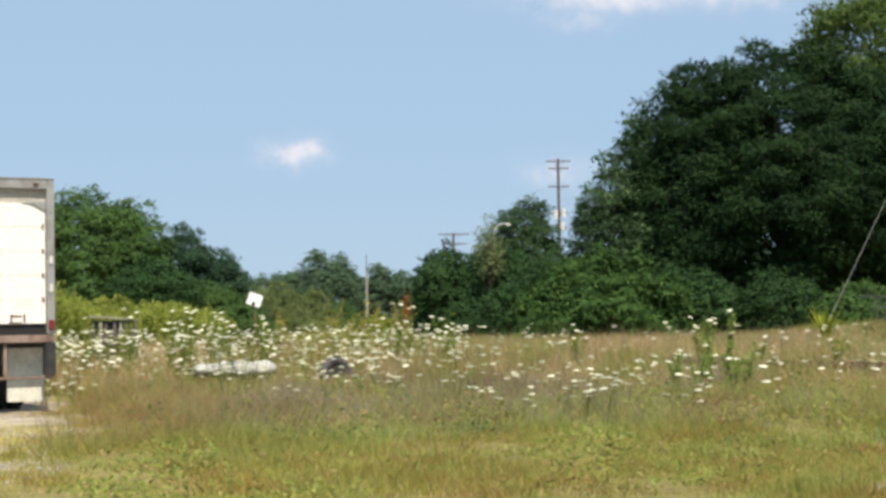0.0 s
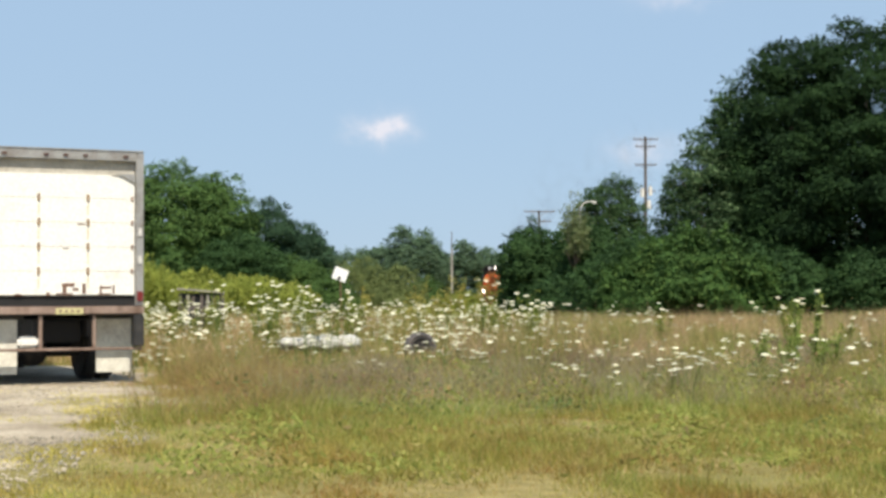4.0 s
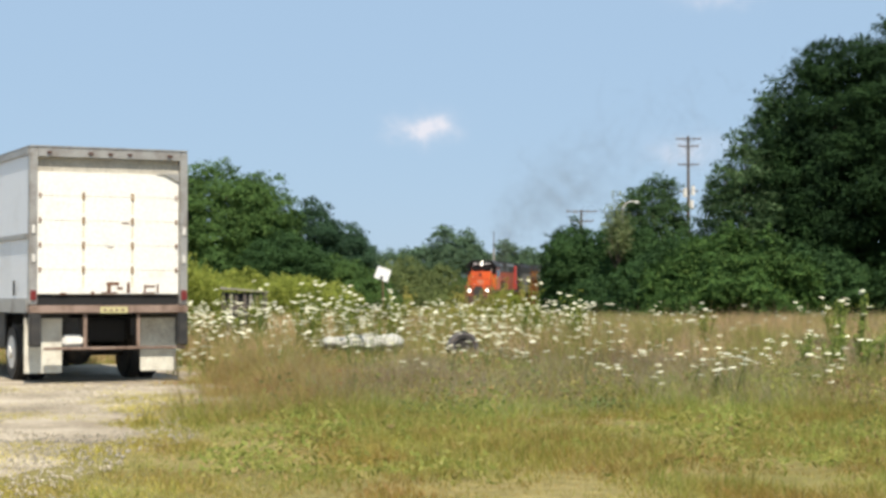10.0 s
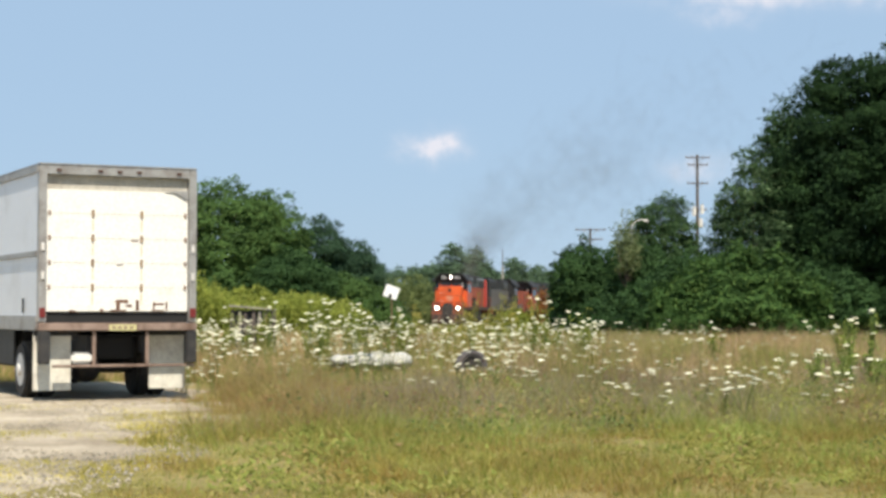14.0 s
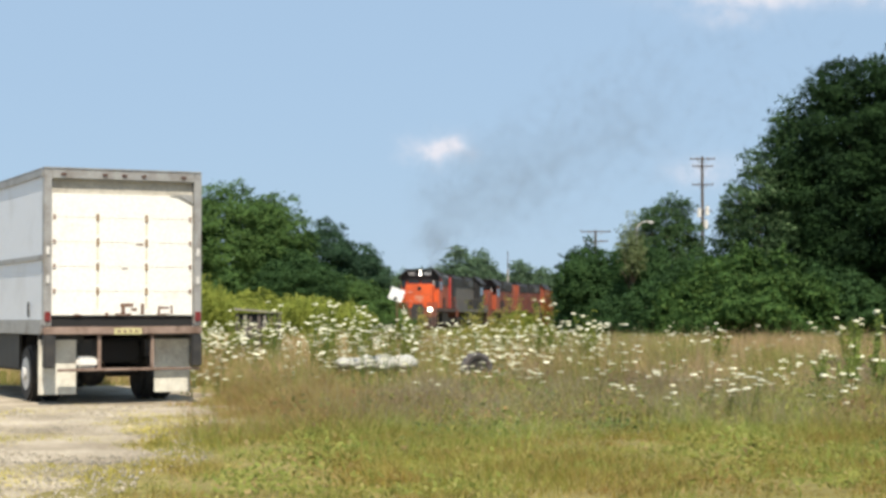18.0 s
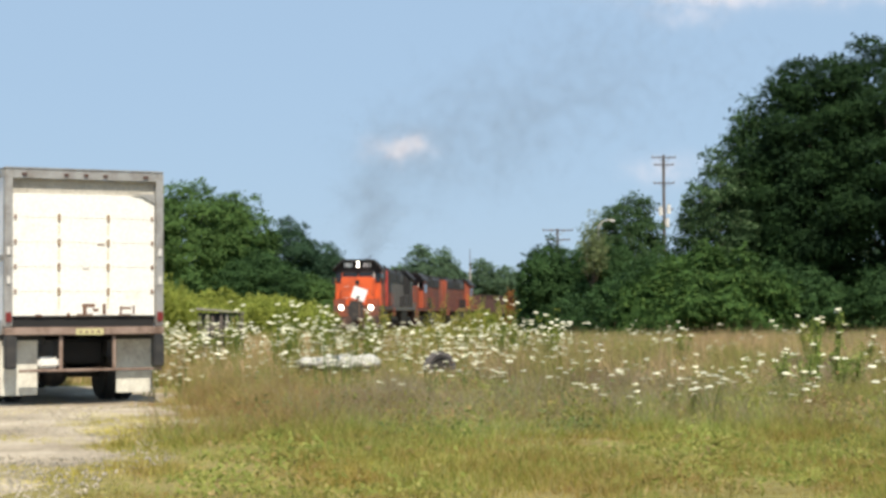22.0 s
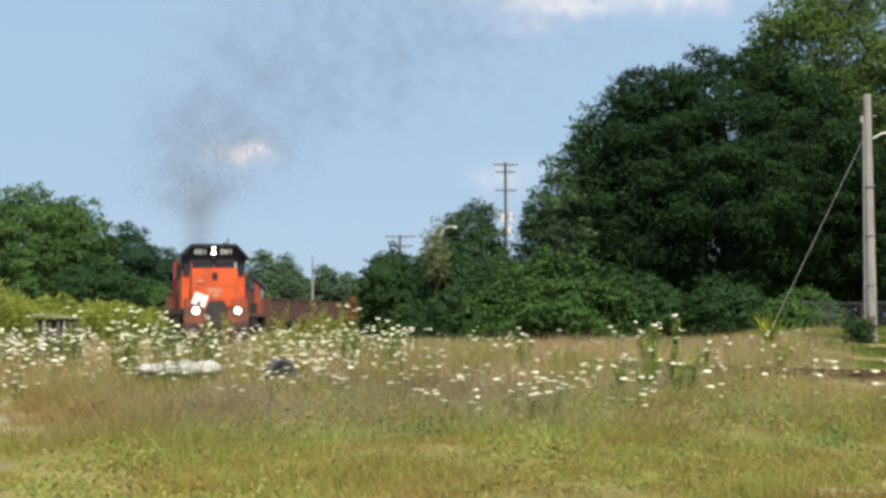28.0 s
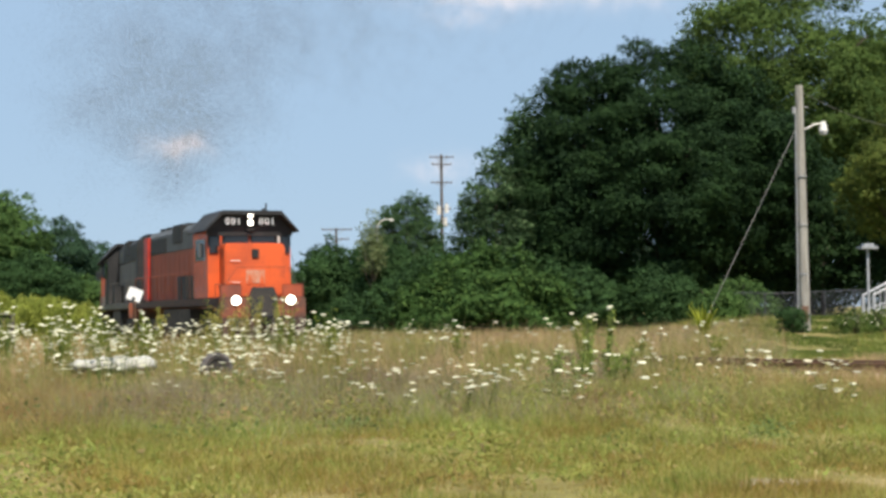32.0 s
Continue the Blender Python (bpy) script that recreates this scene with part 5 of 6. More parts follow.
    if lead:
        for s in (-0.62, 0.62):
            for k, ch in enumerate("001"):
                text_plate(ch, 0.35, s + 0.21 * (1 - k), -3.752, 4.37, cab, M["number_lit"], 180)
        for z, r in ((4.33, 0.095), (4.59, 0.08)):
            part("headlight", cyl((0, -3.73, z), (0, -3.70, z), r, n=20), M["lamp_on"], hl, "lit headlight")
        for s in (-0.98, 0.98):
            d = part("ditch_light_housing", cyl((s, -0.62 + fr, 1.54), (s, -0.42 + fr, 1.54), 0.19, n=16), M["plow"], t)
            part("ditch_light", cyl((s, -0.42 + fr, 1.54), (s, -0.38 + fr, 1.54), 0.155, n=24), M["lamp_on"], d, "lit ditch light")
    # long hood
    hood = part("long_hood", bx(-0.95, 0.95, -18.0, -6.3, 1.66, 3.62, 0.03), dirty, t, "soot-stained engine hood")
    part("hood_top", extrude_profile([(-0.97, 3.62), (0.97, 3.62), (0.97, 4.35), (0.78, 4.58), (-0.78, 4.58), (-0.97, 4.35)], *sorted((Y(-6.3), Y(-18.0))), 0.02), M["loco_grey"] if grey_top else top, hood, "sooty dark upper hood")
    for i in range(12):
        q = -6.9 - i * 0.92
        for s in (-1, 1):
            part("hood_door", bx(s * 0.955 - 0.012, s * 0.955 + 0.012, q - 0.80, q, 1.8, 3.5, 0.006), dirty, hood)
    for s in (-1, 1):
        part("intake_grille", bx(s * 0.975 - 0.02, s * 0.975 + 0.02, -9.4, -7.0, 3.7, 4.3, 0.01), M["loco_grey"], hood)
        part("radiator_grille", bx(s * 0.985 - 0.02, s * 0.985 + 0.02, -17.3, -14.0, 3.65, 4.25, 0.01), M["loco_black"], hood)
        part("battery_box", bx(s * 1.2 - 0.24, s * 1.2 + 0.24, -9.6, -8.2, 1.66, 2.55, 0.02), M["loco_black"], t)
    for q in (-14.4, -15.7, -17.0):
        bm = cyl((0, Y(q), 4.57), (0, Y(q), 4.74), 0.62, n=24)
        part("radiator_fan", bm, top, hood)
    part("exhaust_stack", bx(-0.3, 0.3, -13.7, -13.05, 4.57, 4.82, 0.03), M["loco_black"], hood)
    part("dynamic_brake", bx(-1.02, 1.02, -12.6, -10.8, 3.9, 4.66, 0.05), top, hood)
    part("hood_end", bx(-1.08, 1.08, -18.5, -17.5, 1.66, 4.40, 0.06), tail or body, hood, "red painted hood end" if tail is M["red"] else "")
    bogie(t, Y(-4.1), 3, 0.5)
    bogie(t, Y(-15.3), 3, 0.5)
    return t


def gondola(label):
    t = thing("gondola", 0, 0, 0, 0, label, "rail wagon", "train")
    bm = bmesh.new()
    add_box(bm, -1.5, 1.5, -15.3, -0.7, 1.05, 1.2)
    for s in (-1, 1):
        add_box(bm, s * 1.5 - 0.04, s * 1.5 + 0.04, -15.3, -0.7, 1.05, 3.1)
        add_box(bm, -1.5, 1.5, -8 + s * 7.3 - 0.04, -8 + s * 7.3 + 0.04, 1.05, 3.1)
    body = part("body", bm, M["gondola"], t)
    for s in (-1, 1):
        part("top_chord", box(s * 1.53 - 0.07, s * 1.53 + 0.07, -15.35, -0.65, 3.02, 3.16, 0.01), M["gondola"], body)
        for i in range(13):
            part("side_stake", box(s * 1.56 - 0.06, s * 1.56 + 0.06, -1.0 - i * 1.17 - 0.07, -1.0 - i * 1.17 + 0.07, 1.0, 3.02, 0.01), M["gondola"], body)
        part("coupler", box(-0.15, 0.15, -8 + s * 7.2 - 0.75, -8 + s * 7.2 + 0.75, 0.7, 0.95, 0.03), M["under"], t)
    part("ore_load", box(-1.4, 1.4, -15.1, -0.9, 2.4, 2.75, 0.15), M["under"], t, "dark load of loose ore")
    bogie(t, -2.6, 2, 0.42)
    bogie(t, -13.4, 2, 0.42)
    return t


UNIT, CAR = 19.45, 16.1
TRAIN = [
    (locomotive("orange and black locomotive with lit headlights", M["orange"], M["orange_hood"], M["loco_black"], True, M["red"], grey_top=True), 0.0, -4.1, -15.3),
    (locomotive("grey and black locomotive with an orange nose", M["orange_dirty"], M["silver"], M["loco_black"], back=True, tail=M["loco_black"], cab_paint=M["loco_black"]), UNIT, -4.1, -15.3),
    (locomotive("soot-stained orange locomotive coupled in the middle", M["orange_dirty"], M["soot_orange"], M["loco_black"]), 2 * UNIT, -4.1, -15.3),
    (locomotive("faded orange locomotive at the back of the engines", M["orange_dirty"], M["soot_orange"], M["loco_black"], back=True), 3 * UNIT, -4.1, -15.3),
]
car = gondola("rusty brown gondola wagon with a dark load")
TRAIN.append((car, 4 * UNIT, -2.6, -13.4))
for i in range(1, 7):
    TRAIN.append((copy_thing(car, pose(0, 0, 0)), 4 * UNIT + i * CAR, -2.6, -13.4))


def nose_run(t):
    """Running length of the train's front at t seconds; it counts down as the train comes nearer."""
    y = float(np.interp(t, [-12, 0, 4, 7, 9, 11, 13, 15, 17, 19, 21, 23, 26, 29, 32], [296, 232, 211, 198.5, 188, 177.2, 165.9, 153.4, 141, 129.2, 118.6, 108.5, 92.4, 75.8, 59.3]))
    k = np.argsort(LINE[:, 1])
    return float(np.interp(y, LINE[k, 1], RUN[k]))


def vehicle_pose(run, a, b):
    """Pose of a vehicle whose front is at run and whose bogies are a and b metres along its own axis."""
    p, q = on_track(run - a), on_track(run - b)
    d = (p - q).normalized()
    o = p - d * a
    return pose(o.x, o.y, o.z, 0, 0, math.degrees(math.atan2(-d.x, d.y)))




# ---- poles, wires and signs ----
def timber_pole(x, y, top, r, material, label, name="utility_pole", arms=(), low=0.0):
    """A tapered wooden pole; arms: (height, half length) of its crossarms."""
    z0 = float(land(x, y))
    t = thing(name, x, y, z0, 0, label, "pole", "poles")
    part("shaft", cyl((0, 0, -0.2), (0, 0, top - z0), r, r * 0.72, 14), material, t, smooth=False)
    for z, half in arms:
        a = part("crossarm", box(-half, half, -r - 0.12, -r, z - z0 - 0.06, z - z0 + 0.06, 0.01), material, t)
        for i in (-1, -0.45, 0.45, 1):
            part("insulator", cyl((i * half * 0.93, -r - 0.06, z - z0 + 0.06), (i * half * 0.93, -r - 0.06, z - z0 + 0.24), 0.06, 0.045, 8), M["galv"], a)
        for s in (-1, 1):
            part("brace", sweep([(0, -r - 0.02, z - z0 - 0.6), (s * half * 0.5, -r - 0.10, z - z0 - 0.06)], 0.03, 5), M["galv"], a)
    return t


def build_poles():
    p = timber_pole(27.3, 190, 18.6, 0.20, M["pole_dark"], "tall dark utility pole with two crossarms and transformers", arms=((18.3, 1.35), (17.5, 1.1), (15.5, 1.15), (12.6, 1.0)))
    for x, z in ((-0.42, 12.0), (0.45, 12.2), (0.30, 10.7)):
        tr = part("transformer", cyl((x, -0.45, z), (x, -0.45, z + 0.95), 0.22, n=14), M["pale"], p, "pale grey transformer can")
        part("bushing", cyl((x, -0.45, z + 0.95), (x, -0.45, z + 1.2), 0.06, 0.05, 8), M["galv"], tr)
    timber_pole(16.5, 200, 11.1, 0.17, M["pole_dark"], "dark utility pole standing behind the bushes", arms=((10.9, 1.75), (9.8, 1.4)))
    p = timber_pole(8.1, 250, 8.0, 0.20, M["pole_wood"], "pale grey pole with a thin mast, beyond the track", name="mast_pole")
    part("mast", cyl((0, 0, 8.0), (0, 0, 10.6), 0.07, 0.05, 8), M["pole_dark"], p)
    # street lamp among the trees
    s = thing("street_lamp", 14.85, 140, 0, 0, "pale street lamp on a curved arm among trees", "street lamp")
    part("pole", cyl((0, 0, 0), (0, 0, 8.4), 0.13, 0.08, 10), M["galv"], s)
    part("arm", sweep([(0, 0, 8.3), (0.3, 0, 8.72), (0.7, -0.05, 8.86), (1.1, -0.1, 8.86)], 0.045, 6), M["pale"], s)
    part("lamp_head", box(0.98, 1.32, -0.2, 0.05, 8.70, 8.87, 0.05), M["pale"], s)
    # near pole by the yard
    x, y = 22.35, 62.0
    z0 = float(land(x, y))
    t = thing("utility_pole", x, y, z0, 0, "weathered grey utility pole with a yard lamp and guy wire", "pole", "poles")
    part("shaft", cyl((0.04, 0, -0.2), (-0.03, 0, 9.55 - z0), 0.20, 0.14, 18), M["pole_wood"], t)
    part("conduit", cyl((-0.25, -0.06, 0.3), (-0.19, -0.04, 8.5 - z0), 0.035, n=8), M["galv"], t)
    part("meter_box", box(-0.34, -0.16, -0.17, -0.02, 0.62, 0.98, 0.02), M["galv"], t)
    for zz in (2.1, 3.9, 5.7):
        part("strap", cyl((0, 0, zz), (0, 0, zz + 0.05), 0.205, n=16), M["galv"], t)
    part("pole_band", cyl((-0.01, 0, 0.35), (-0.01, 0, 0.95), 0.215, n=16), M["rust"], t)
    part("bracket", box(-0.30, -0.16, -0.05, 0.05, 8.5 - z0, 8.75 - z0, 0.01), M["galv"], t)
    part("pole_step", cyl((0.13, -0.05, 8.75 - z0), (0.3, -0.05, 8.75 - z0), 0.025, n=6), M["galv"], t)
    part("lamp_arm", sweep([(0.15, -0.05, 7.92 - z0), (0.5, -0.08, 8.1 - z0), (0.8, -0.1, 8.13 - z0)], 0.035, 6), M["pale"], t)
    lamp = part("lamp_head", cyl((0.84, -0.1, 7.85 - z0), (0.84, -0.1, 8.2 - z0), 0.17, 0.09, 14), M["pale"], t, "white yard lamp")
    part("globe", cyl((0.84, -0.1, 7.72 - z0), (0.84, -0.1, 7.86 - z0), 0.13, 0.17, 14), M["white_trim"], lamp)
    part("guy_wire", sweep([(-0.18, -0.05, 7.95 - z0), (-4.9, -2.6, float(land(17.4, 59.4)) - z0)], 0.012, 5), M["wire"], t)
    part("guy_guard", sweep([(-4.25, -2.25, 1.05 + float(land(17.4, 59.4)) - z0), (-4.9, -2.6, float(land(17.4, 59.4)) - z0)], 0.03, 6), M["grey_wood"], t)
    a, b = Vector((0.1, 0, 9.3 - z0)), Vector((9.0, 9.0, 8.9 - z0))
    part("service_wire", sweep([a.lerp(b, k / 10) - Vector((0, 0, 0.4 * math.sin(math.pi * k / 10))) for k in range(11)], 0.011, 5), M["wire"], t)
    # tilted board beside the track
    s = thing("trackside_sign", -1.93, 62, 0, 0, "tilted white square board on a leaning post beside the track", "sign")
    part("post", sweep([(0.06, 0.05, -0.1), (0.02, 0.04, 1.0), (0.0, 0.03, 2.1)], 0.022, 6), M["rust"], s)
    bm = bmesh.new()
    add_box(bm, -0.25, 0.25, -0.012, 0.012, -0.22, 0.22, 0.004, pose(0, 0, 2.1, 0, 20, 0))
    b = part("board", bm, M["sign"], s)
    bm = bmesh.new()
    add_box(bm, -0.045, 0.06, -0.018, -0.0125, -0.215, -0.08, 0.001, pose(0, 0, 2.1, 0, 20, 0))
    part("mark", bm, M["loco_black"], b, "black mark at the foot of the board")
    for q in (-0.18, 0.18):
        bm = bmesh.new()
        add_cyl(bm, (q, -0.02, 0.17), (q, 0.0, 0.17), 0.012, n=8)
        bmesh.ops.transform(bm, matrix=pose(0, 0, 2.1, 0, 20, 0), verts=list(bm.verts))
        part("bolt", bm, M["galv"], b)


build_poles()


# ---- yard beyond the track ----
def build_yard():
    fx0, fx1, fy = 25.6, 34.5, 80.5
    f = thing("chain_link_fence", fx0, fy, 0, 0, "grey chain-link fence at the edge of the yard", "fence")
    n = 7
    hs = [float(land(fx0 + (fx1 - fx0) * i / (n - 1), fy)) for i in range(n)]
    for i in range(n):
        q = (fx1 - fx0) * i / (n - 1)
        part("post", cyl((q, 0, hs[i] - 0.2), (q, 0, hs[i] + 1.28), 0.035, n=8), M["fence"], f)
    part("top_rail", sweep([((fx1 - fx0) * i / (n - 1), 0, hs[i] + 1.24) for i in range(n)], 0.028, 6), M["fence"], f)
    bm = bmesh.new()
    step = 0.11
    k = 0
    while k * step < fx1 - fx0:
        x0 = k * step
        h = np.interp(x0, [(fx1 - fx0) * i / (n - 1) for i in range(n)], hs)
        for s in (-1, 1):
            a, b = Vector((x0, 0.01 * s, h + 0.03)), Vector((min(max(x0 + s * 1.1, 0), fx1 - fx0), 0.01 * s, h + 0.03 + min(1.18, 1.18)))
            w = 0.006
            bm.faces.new([bm.verts.new(v) for v in (a - Vector((w, 0, 0)), a + Vector((w, 0, 0)), b + Vector((w, 0, 0)), b - Vector((w, 0, 0)))])
        k += 1
    part("mesh", bm, M["fence"], f, "wire mesh")
    # white porch steps with a lantern post
    x, y = 31.6, 78.0
    z = float(land(x, y))
    p = thing("porch_steps", x, y, z, 0, "white painted porch steps with railings and a lamp post", "steps")
    post = part("lamp_post", box(-0.40, -0.30, -0.05, 0.05, 0, 3.15, 0.008), M["white_trim"], p)
    part("post_cap", box(-0.77, 0.07, -0.3, 0.3, 3.15, 3.27, 0.02), M["white_trim"], post)
    part("cap_ridge", box(-0.61, -0.09, -0.2, 0.2, 3.27, 3.40, 0.03), M["white_trim"], post)
    for i in range(4):
        part("tread", box(0.25 + 0.3 * i, 0.6 + 0.3 * i, -0.6, 0.6, 0.19 * i + 0.13, 0.19 * i + 0.19, 0.008), M["white_trim"], p)
    for s in (-1, 1):
        part("newel", box(-0.42, -0.32, s * 0.65 - 0.05, s * 0.65 + 0.05, 0, 1.0, 0.01), M["white_trim"], p)
        part("newel", box(1.55, 1.65, s * 0.65 - 0.05, s * 0.65 + 0.05, 0, 1.95, 0.01), M["white_trim"], p)
        part("handrail", sweep([(-0.4, s * 0.65, 0.98), (1.6, s * 0.65, 1.95), (3.4, s * 0.65, 1.95)], 0.06, 6), M["white_trim"], p)
        part("bottom_rail", sweep([(-0.4, s * 0.65, 0.25), (1.6, s * 0.65, 0.95), (3.4, s * 0.65, 0.95)], 0.04, 6), M["white_trim"], p)
        for i in range(14):
            q = -0.3 + i * 0.26
            zb = 0.25 + max(0, min(2, q + 0.4)) * 0.35
            zt = 0.98 + max(0, min(2, q + 0.4)) * 0.485
            part("baluster", box(q - 0.02, q + 0.02, s * 0.65 - 0.02, s * 0.65 + 0.02, zb, zt, 0.004), M["white_trim"], p)
    part("porch_floor", box(1.5, 3.6, -0.75, 1.6, 0.78, 0.92, 0.01), M["white_trim"], p)
    part("porch_skirt", box(1.52, 3.58, -0.70, -0.66, 0.0, 0.78, 0.005), M["white_trim"], p)


build_yard()


# ---- things lying in the field ----
def build_clutter():
    # old slatted crate
    t = thing("timber_crate", -4.95, 45, 0, 6, "old grey slatted timber crate half hidden in weeds", "crate")
    # black panel close behind the slats stands in for the shaded inside
    part("inner_shade_panel", box(-0.55, 0.55, -0.40, -0.36, 0.05, 1.42, 0.004), M["loco_black"], t)
    part("floor", box(-0.58, 0.58, -0.45, 0.45, 0.02, 0.06, 0.004), M["pole_dark"], t)
    for i, q in enumerate((-0.52, -0.33, -0.2, 0.02, 0.16, 0.33, 0.52)):
        part("slat", box(q - 0.035 - 0.012 * (i % 2), q + 0.035, -0.46, -0.43, 0.05, 1.44 - 0.05 * (i % 3), 0.004), M["grey_wood" if i in (1, 4) else "pole_dark"], t)
    for s in (-1, 1):
        part("side_panel", box(s * 0.56 - 0.02, s * 0.56 + 0.02, -0.42, 0.42, 0.06, 1.4, 0.004), M["pole_dark"], t)
    for z in (0.45, 1.0):
        part("rail", box(-0.58, 0.58, -0.43, -0.40, z, z + 0.09, 0.004), M["pole_dark"], t)
    bm = bmesh.new()
    add_box(bm, -0.60, 0.60, -0.45, 0.45, -0.015, 0.02, 0.006, pose(0, 0, 1.47, 0, 4, 0))
    part("lid_board", bm, M["grey_wood"], t)
    bm = bmesh.new()
    add_box(bm, -0.64, 0.42, -0.53, -0.455, -0.02, 0.02, 0.006, pose(0, 0, 1.48, 0, 5, 2))
    part("loose_board", bm, M["grey_wood"], t, "pale loose board laid along the edge")
    # crumpled white sheeting
    x, y = -1.55, 36.0
    w = thing("white_sheeting", x, y, float(land(x, y)), 0, "heap of crumpled dull white sheeting in the grass", "tarpaulin")
    r = random.Random(4)
    for i in range(9):
        bm = bmesh.new()
        bmesh.ops.create_icosphere(bm, subdivisions=3, radius=1)
        cx, sx, sz = -0.66 + i * 0.165, r.uniform(0.18, 0.28), r.uniform(0.16, 0.24) * (1 - 0.03 * abs(i - 5))
        for v in bm.verts:
            k = 1 + 0.22 * noise.noise(v.co * 2.3 + Vector((i * 7, 0, 0))) + 0.12 * noise.noise(v.co * 6 + Vector((i, 3, 0)))
            v.co = Vector((cx + v.co.x * sx * k, r.uniform(-0.01, 0.01) + v.co.y * 0.3 * k, max(0.0, 0.36 + v.co.z * sz * 0.95 * k)))
        part("fold", bm, M["wrap"], w, smooth=True)
    # old tyre
    x, y = 0.52, 36.0
    w = thing("old_tyre", x, y, float(land(x, y)), 15, "worn black tyre standing in the grass", "tyre")
    bm = bmesh.new()
    for i in range(28):
        a = 2 * math.pi * i / 28
        for j, (rr, yy) in enumerate(((0.19, -0.09), (0.27, -0.12), (0.33, -0.09), (0.335, 0.0), (0.33, 0.09), (0.27, 0.12), (0.19, 0.09), (0.18, 0.0))):
            bm.verts.new((rr * math.cos(a), yy, 0.30 + rr * math.sin(a)))
    bm.verts.ensure_lookup_table()
    for i in range(28):
        for j in range(8):
            a, b = i * 8, ((i + 1) % 28) * 8
            bm.faces.new((bm.verts[a + j], bm.verts[a + (j + 1) % 8], bm.verts[b + (j + 1) % 8], bm.verts[b + j]))
    part("carcass", bm, M["old_rubber"], w)
    part("hub", cyl((0, -0.06, 0.30), (0, 0.06, 0.30), 0.185, n=16), M["under"], w)
    # a second tyre lying flat beside it
    for i, (xx, yy) in enumerate(((0.95, 36.3),)):
        o = copy_thing(w, pose(xx, yy, float(land(xx, yy)) + 0.12, 90, 0, 30))
        o["label"] = "worn black tyre lying flat in the grass"


build_clutter()


# ---- wild flowers and tall weeds ----
def umbel_mesh(seed, r):
    """A flat, slightly domed white flower head of many florets."""
    q = np.random.default_rng(seed)
    V, Fc = [(0, 0, 0.14 * r)], []
    rings, seg = ((0.36, 0.13), (0.7, 0.09), (1.0, 0.02), (0.5, -0.10)), 11
    for k, (f, z) in enumerate(rings):
        for j in range(seg):
            b = 2 * math.pi * (j + 0.5 * (k % 2)) / seg
            e = f * r * q.uniform(0.82, 1.16)
            V.append((e * math.cos(b), e * math.sin(b), z * r + r * q.uniform(-0.07, 0.07)))
    Fc += [(0, 1 + j, 1 + (j + 1) % seg) for j in range(seg)]
    for k in range(len(rings) - 1):
        for j in range(seg):
            a, b = 1 + k * seg + j, 1 + k * seg + (j + 1) % seg
            Fc += [(a, a + seg, b), (b, a + seg, b + seg)]
    return mesh_of("umbel", V, Fc, M["petal"])


UMBELS = [umbel_mesh(40 + i, 0.043 + 0.009 * i) for i in range(4)]


def flower_master(seed, h):
    q = random.Random(seed)
    t = thing("wildflower", 0, -30 - seed, 0, 0, "tall wild carrot with flat white flower heads", "flower", "wild carrot flowers")
    bm = bmesh.new()
    heads = []
    for i in range(q.randint(3, 4)):
        a, s = q.uniform(0, 6.28), q.uniform(0.05, 0.30)
        z = h * q.uniform(0.72, 1.08)
        tip = (s * math.cos(a), s * math.sin(a), z)
        b2 = sweep([(0, 0, -0.03), (tip[0] * 0.35, tip[1] * 0.35, z * 0.55), tip], 0.0055, 4, 0.0035)
        me = bpy.data.meshes.new("tmp")
        b2.to_mesh(me)
        b2.free()
        bm.from_mesh(me)
        bpy.data.meshes.remove(me)
        heads.append(tip)
    part("stem", bm, M["stem"], t)
    for tip in heads:
        link("umbel", UMBELS[q.randrange(4)], t, m=pose(*tip, q.uniform(-6, 16), q.uniform(-12, 12), 0))
    return t


def flower_spots(n, seed):
    """Places for the flowers: thick along the left and middle of the field, thin on the right."""
    q = np.random.default_rng(seed)
    out = []
    while len(out) < n:
        a = q.uniform(-0.155, 0.40)
        left = a < 0.09
        y = q.uniform(25, 50) if left else q.uniform(20, 44)
        thick = 1.0 if left else 0.19
        if y < 29 and left:
            thick *= 0.12
        thick *= 0.3 + 0.7 * math.sin(a * 60 + y * 0.5) ** 2
        if a > 0.33 and y > 29:
            thick = 0.03
        x = a * y
        if np.min(np.hypot(LINE[:, 0] - x, LINE[:, 1] - y)) < 2.2 or q.random() > thick:
            continue
        out.append((x, y))
    return out


